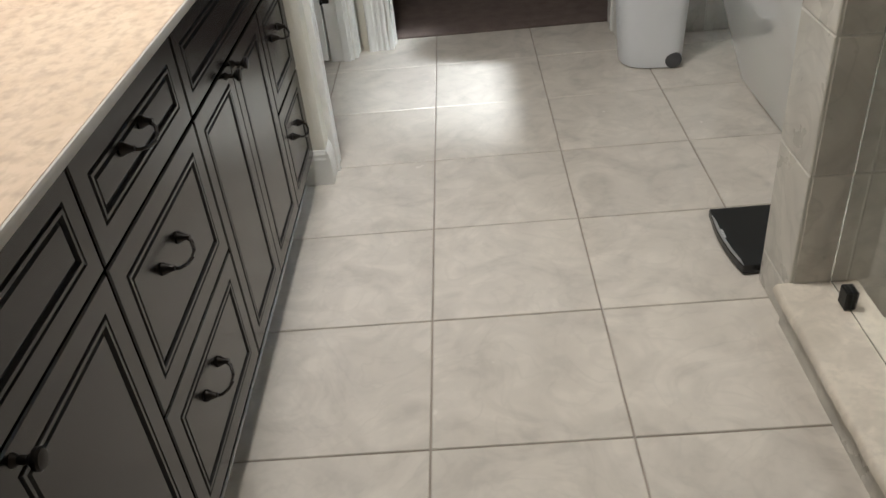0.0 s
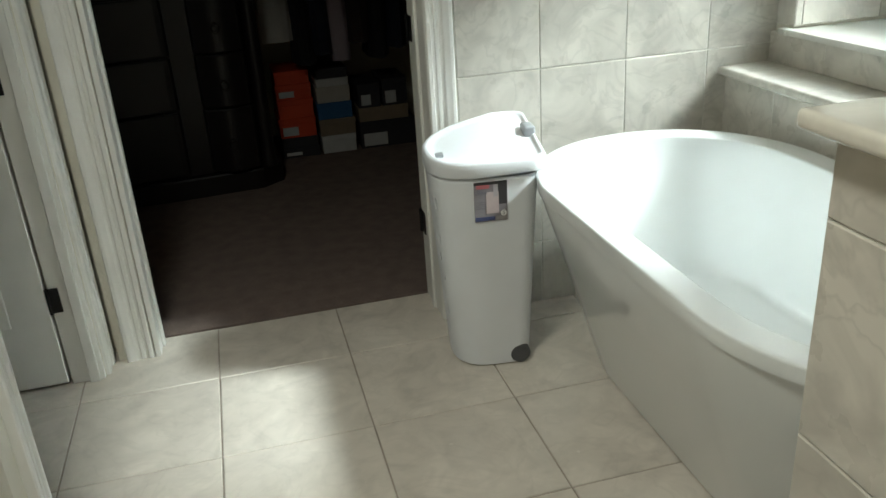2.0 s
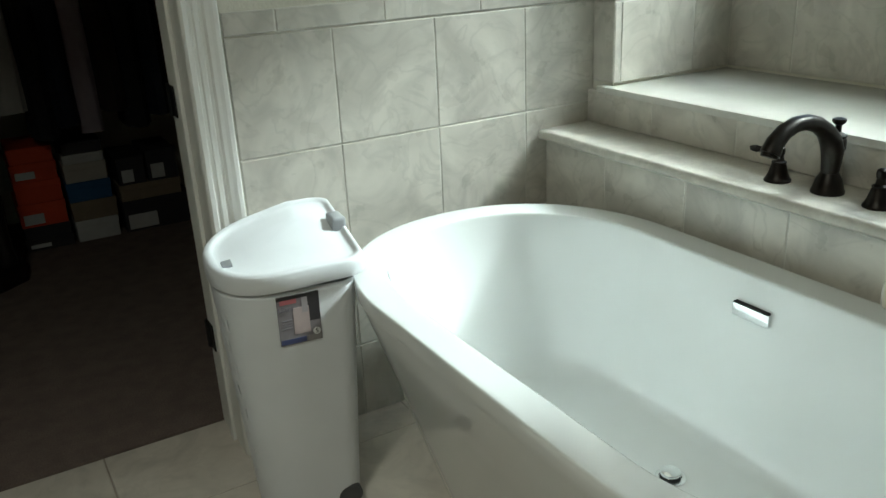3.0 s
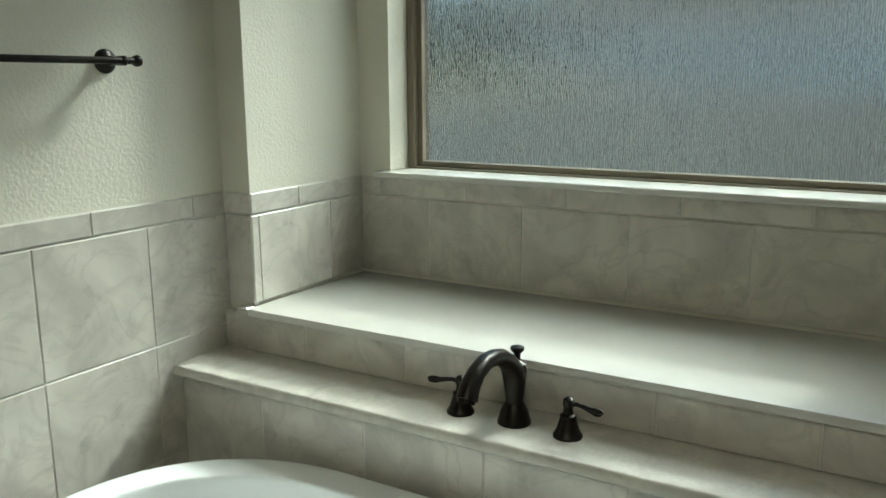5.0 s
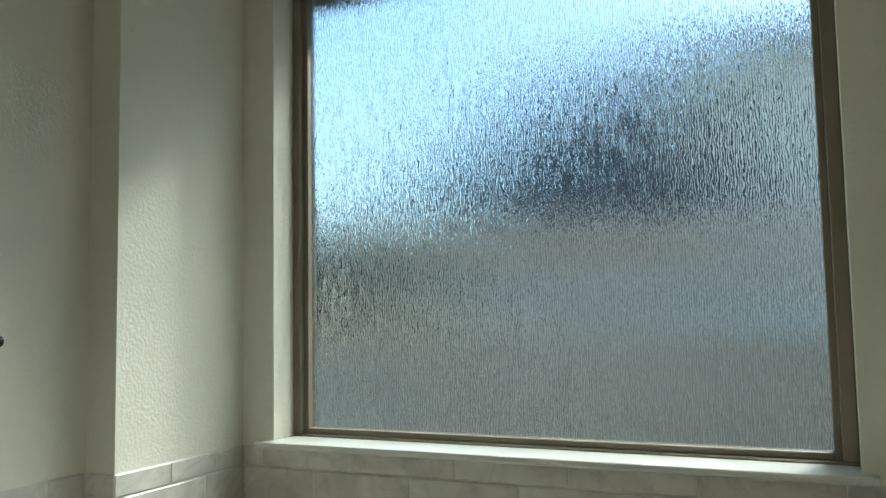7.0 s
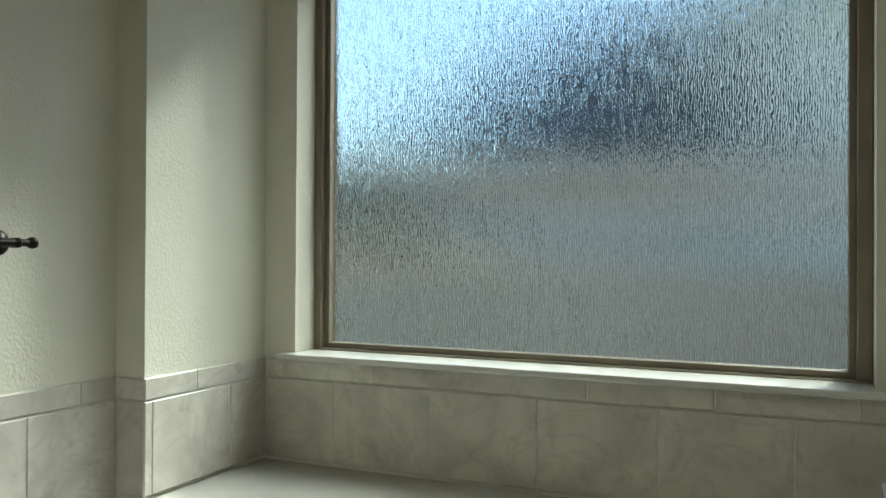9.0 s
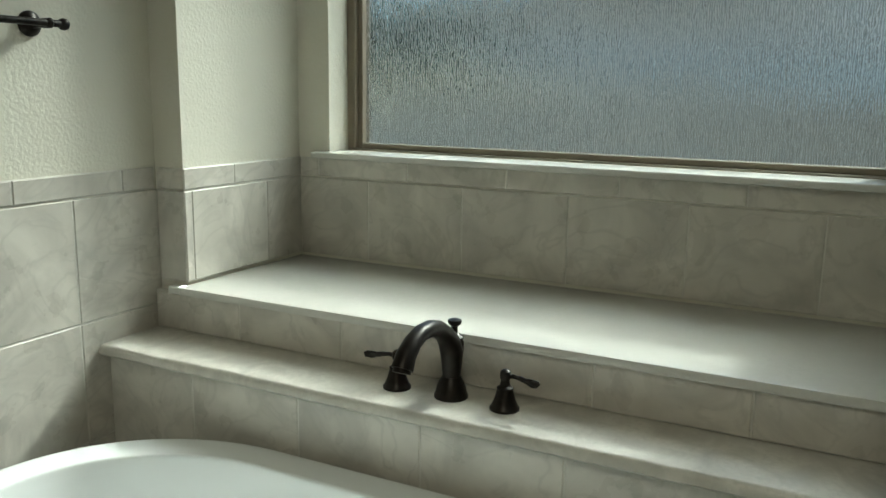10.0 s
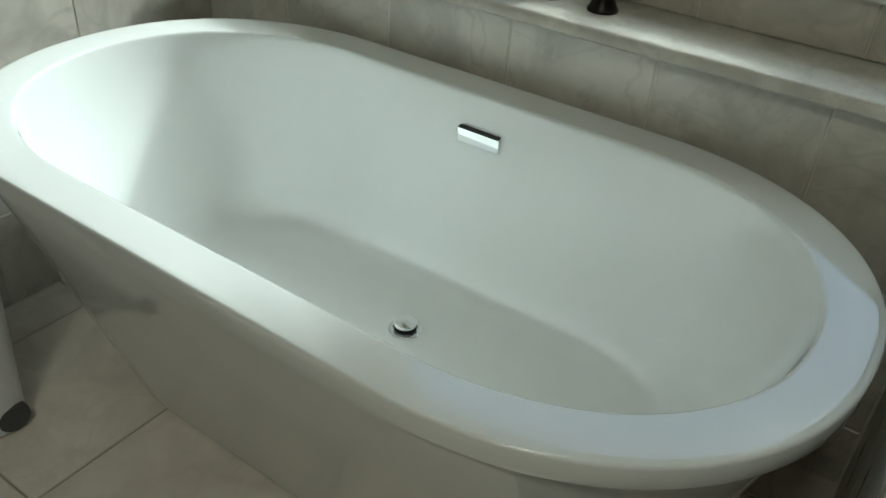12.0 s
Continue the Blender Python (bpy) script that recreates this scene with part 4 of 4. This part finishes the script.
tree(9.5, 9.0, 2.9, 1.2, 4)
tree(12.5, 12.2, 3.9, 1.7, 9)
tree(8.2, 8.0, 1.5, .9, 14)
tree(10.6, 7.9, 3.0, 1.2, 21)
tree(14.5, 10.0, 3.8, 1.8, 33)
tree(17.0, 16.5, 4.8, 2.3, 41)

# ---------------------------------------------------------------- tiles, piece by piece
def tile_mesh(name, w, h, t, mat, bevel=.0022):
    """A flat tile with eased edges, w along x and h along y, its face at z = t."""
    rings = [[(0, 0, 0), (w, 0, 0), (w, h, 0), (0, h, 0)], [(0, 0, t - bevel), (w, 0, t - bevel), (w, h, t - bevel), (0, h, t - bevel)],
             [(bevel, bevel, t), (w - bevel, bevel, t), (w - bevel, h - bevel, t), (bevel, h - bevel, t)]]
    return finish(name, loft(rings), mat)


MESHES = {}


def lay(parent, m, w, h, t, mat, name="tile"):
    key = (round(w, 4), round(h, 4), t, mat.name)
    if key not in MESHES:
        MESHES[key] = tile_mesh(name, w, h, t, mat)
    ob = new(name, MESHES[key])
    ob.parent = parent
    ob.matrix_parent_inverse = parent.matrix_basis.inverted()
    ob.matrix_basis = m
    return ob


def cut(lo, hi, start, pitch):
    """Stretches of a run of pitch-long pieces with a joint at start, cut at lo and hi."""
    k = math.floor((lo - start) / pitch)
    out = []
    while start + k * pitch < hi - 1e-6:
        a, b = max(lo, start + k * pitch), min(hi, start + (k + 1) * pitch)
        if b - a > .012:
            out.append((a, b))
        k += 1
    return out


J = .0022
floor_ob = bpy.data.objects["floor"]
for x0, x1 in cut(-1.126, 2.54, -.208, .459):
    for y0, y1 in cut(-1.58, CARPET_Y - .002, 2.55, .459):
        if x1 < -.70 and y1 < 2.4:
            continue
        if x0 > .70 and y1 < 1.5:
            continue
        dz = random.uniform(-.0005, .0005)
        lay(floor_ob, pose(x0 + J, y0 + J, -.006 + dz), x1 - x0 - 2 * J, y1 - y0 - 2 * J, .006, M_FLOOR)


def tile_run(parent, axis, at, lo, hi, zs, start, pitch, face, name="tile"):
    """Tiles on an upright face. axis 'x': the wall runs along x at y = at; 'y': along y at x = at. face: the way it looks."""
    for z0, z1 in zs:
        t0, t1 = sorted((at + face * .0002, at + face * .0058))
        bed = (lo + .001, hi - .001, t0, t1) if axis == "x" else (t0, t1, lo + .001, hi - .001)
        part("grout", box(*bed, z0 + .0005, z1 - .0005), M_WGROUT, parent)
        for a, b in cut(lo, hi, start, pitch):
            w, h = b - a - .0036, z1 - z0 - .0036
            if axis == "x":
                m = pose(a + .0018, at, z0 + .0018, 90) if face < 0 else pose(b - .0018, at, z0 + .0018, 90, 0, 180)
            else:
                m = pose(at, b - .0018, z0 + .0018, 90, 0, -90) if face < 0 else pose(at, a + .0018, z0 + .0018, 90, 0, 90)
            lay(parent, m, w, h, .008, M_WTILE, name)


P = .3275
ROWS = [(0.0, .254), (.254, .581), (.581, .909), (.909, 1.238)]
wc = bpy.data.objects["wall_closet"]
tile_run(wc, "x", WALL_Y + .006, .735, BAY_X - .001, ROWS, 1.037, P, -1)
tile_run(wc, "x", WALL_Y + .006, .735, BAY_X - .010, [(1.240, 1.302)], .880, .324, -1, "cap_tile")
wb = bpy.data.objects["wall_bay_left"]
tile_run(wb, "y", BAY_X, NICHE_Y - .007, WALL_Y - .003, [(.978, 1.238), (1.240, 1.302)], NICHE_Y - .007, .5, -1)
tile_run(wb, "x", NICHE_Y, BAY_X - .007, NICHE_X - .001, [(.978, 1.238)], 2.328, P, -1)
tile_run(wb, "x", NICHE_Y, BAY_X - .007, NICHE_X - .001, [(1.240, 1.302)], 2.178, .33, -1, "cap_tile")
ww = bpy.data.objects["wall_window"]
tile_run(ww, "y", NICHE_X, 1.61, NICHE_Y - .009, [(.978, 1.238)], 2.563, .335, -1)
tile_run(ww, "y", NICHE_X, 1.61, NICHE_Y - .009, [(1.240, 1.301)], 2.42, .335, -1, "cap_tile")
tile_run(bpy.data.objects["wall_bench"], "y", 1.957, 1.72, WALL_Y - .003, [(.843, .950)], 2.307, .330, -1)
tile_run(bpy.data.objects["wall_ledge"], "y", 1.781, 1.72, WALL_Y - .003, [(0, .156), (.156, .483), (.483, .810)], 2.307, .333, -1)
tile_run(pony, "x", 1.707, .698, BAY_X, [(.0, .105), (.105, .433), (.433, .761), (.761, 1.089), (1.089, 1.203)], 1.03, P, 1)
tile_run(pony, "x", 1.525, .698, BAY_X, [(.0, .105), (.105, .433), (.433, .761), (.761, 1.089), (1.089, 1.203)], .835, P, -1)
tile_run(pony, "y", .700, 1.519, 1.713, [(.0, .105), (.105, .433), (.433, .761), (.761, 1.089), (1.089, 1.203)], 1.519, .5, -1)
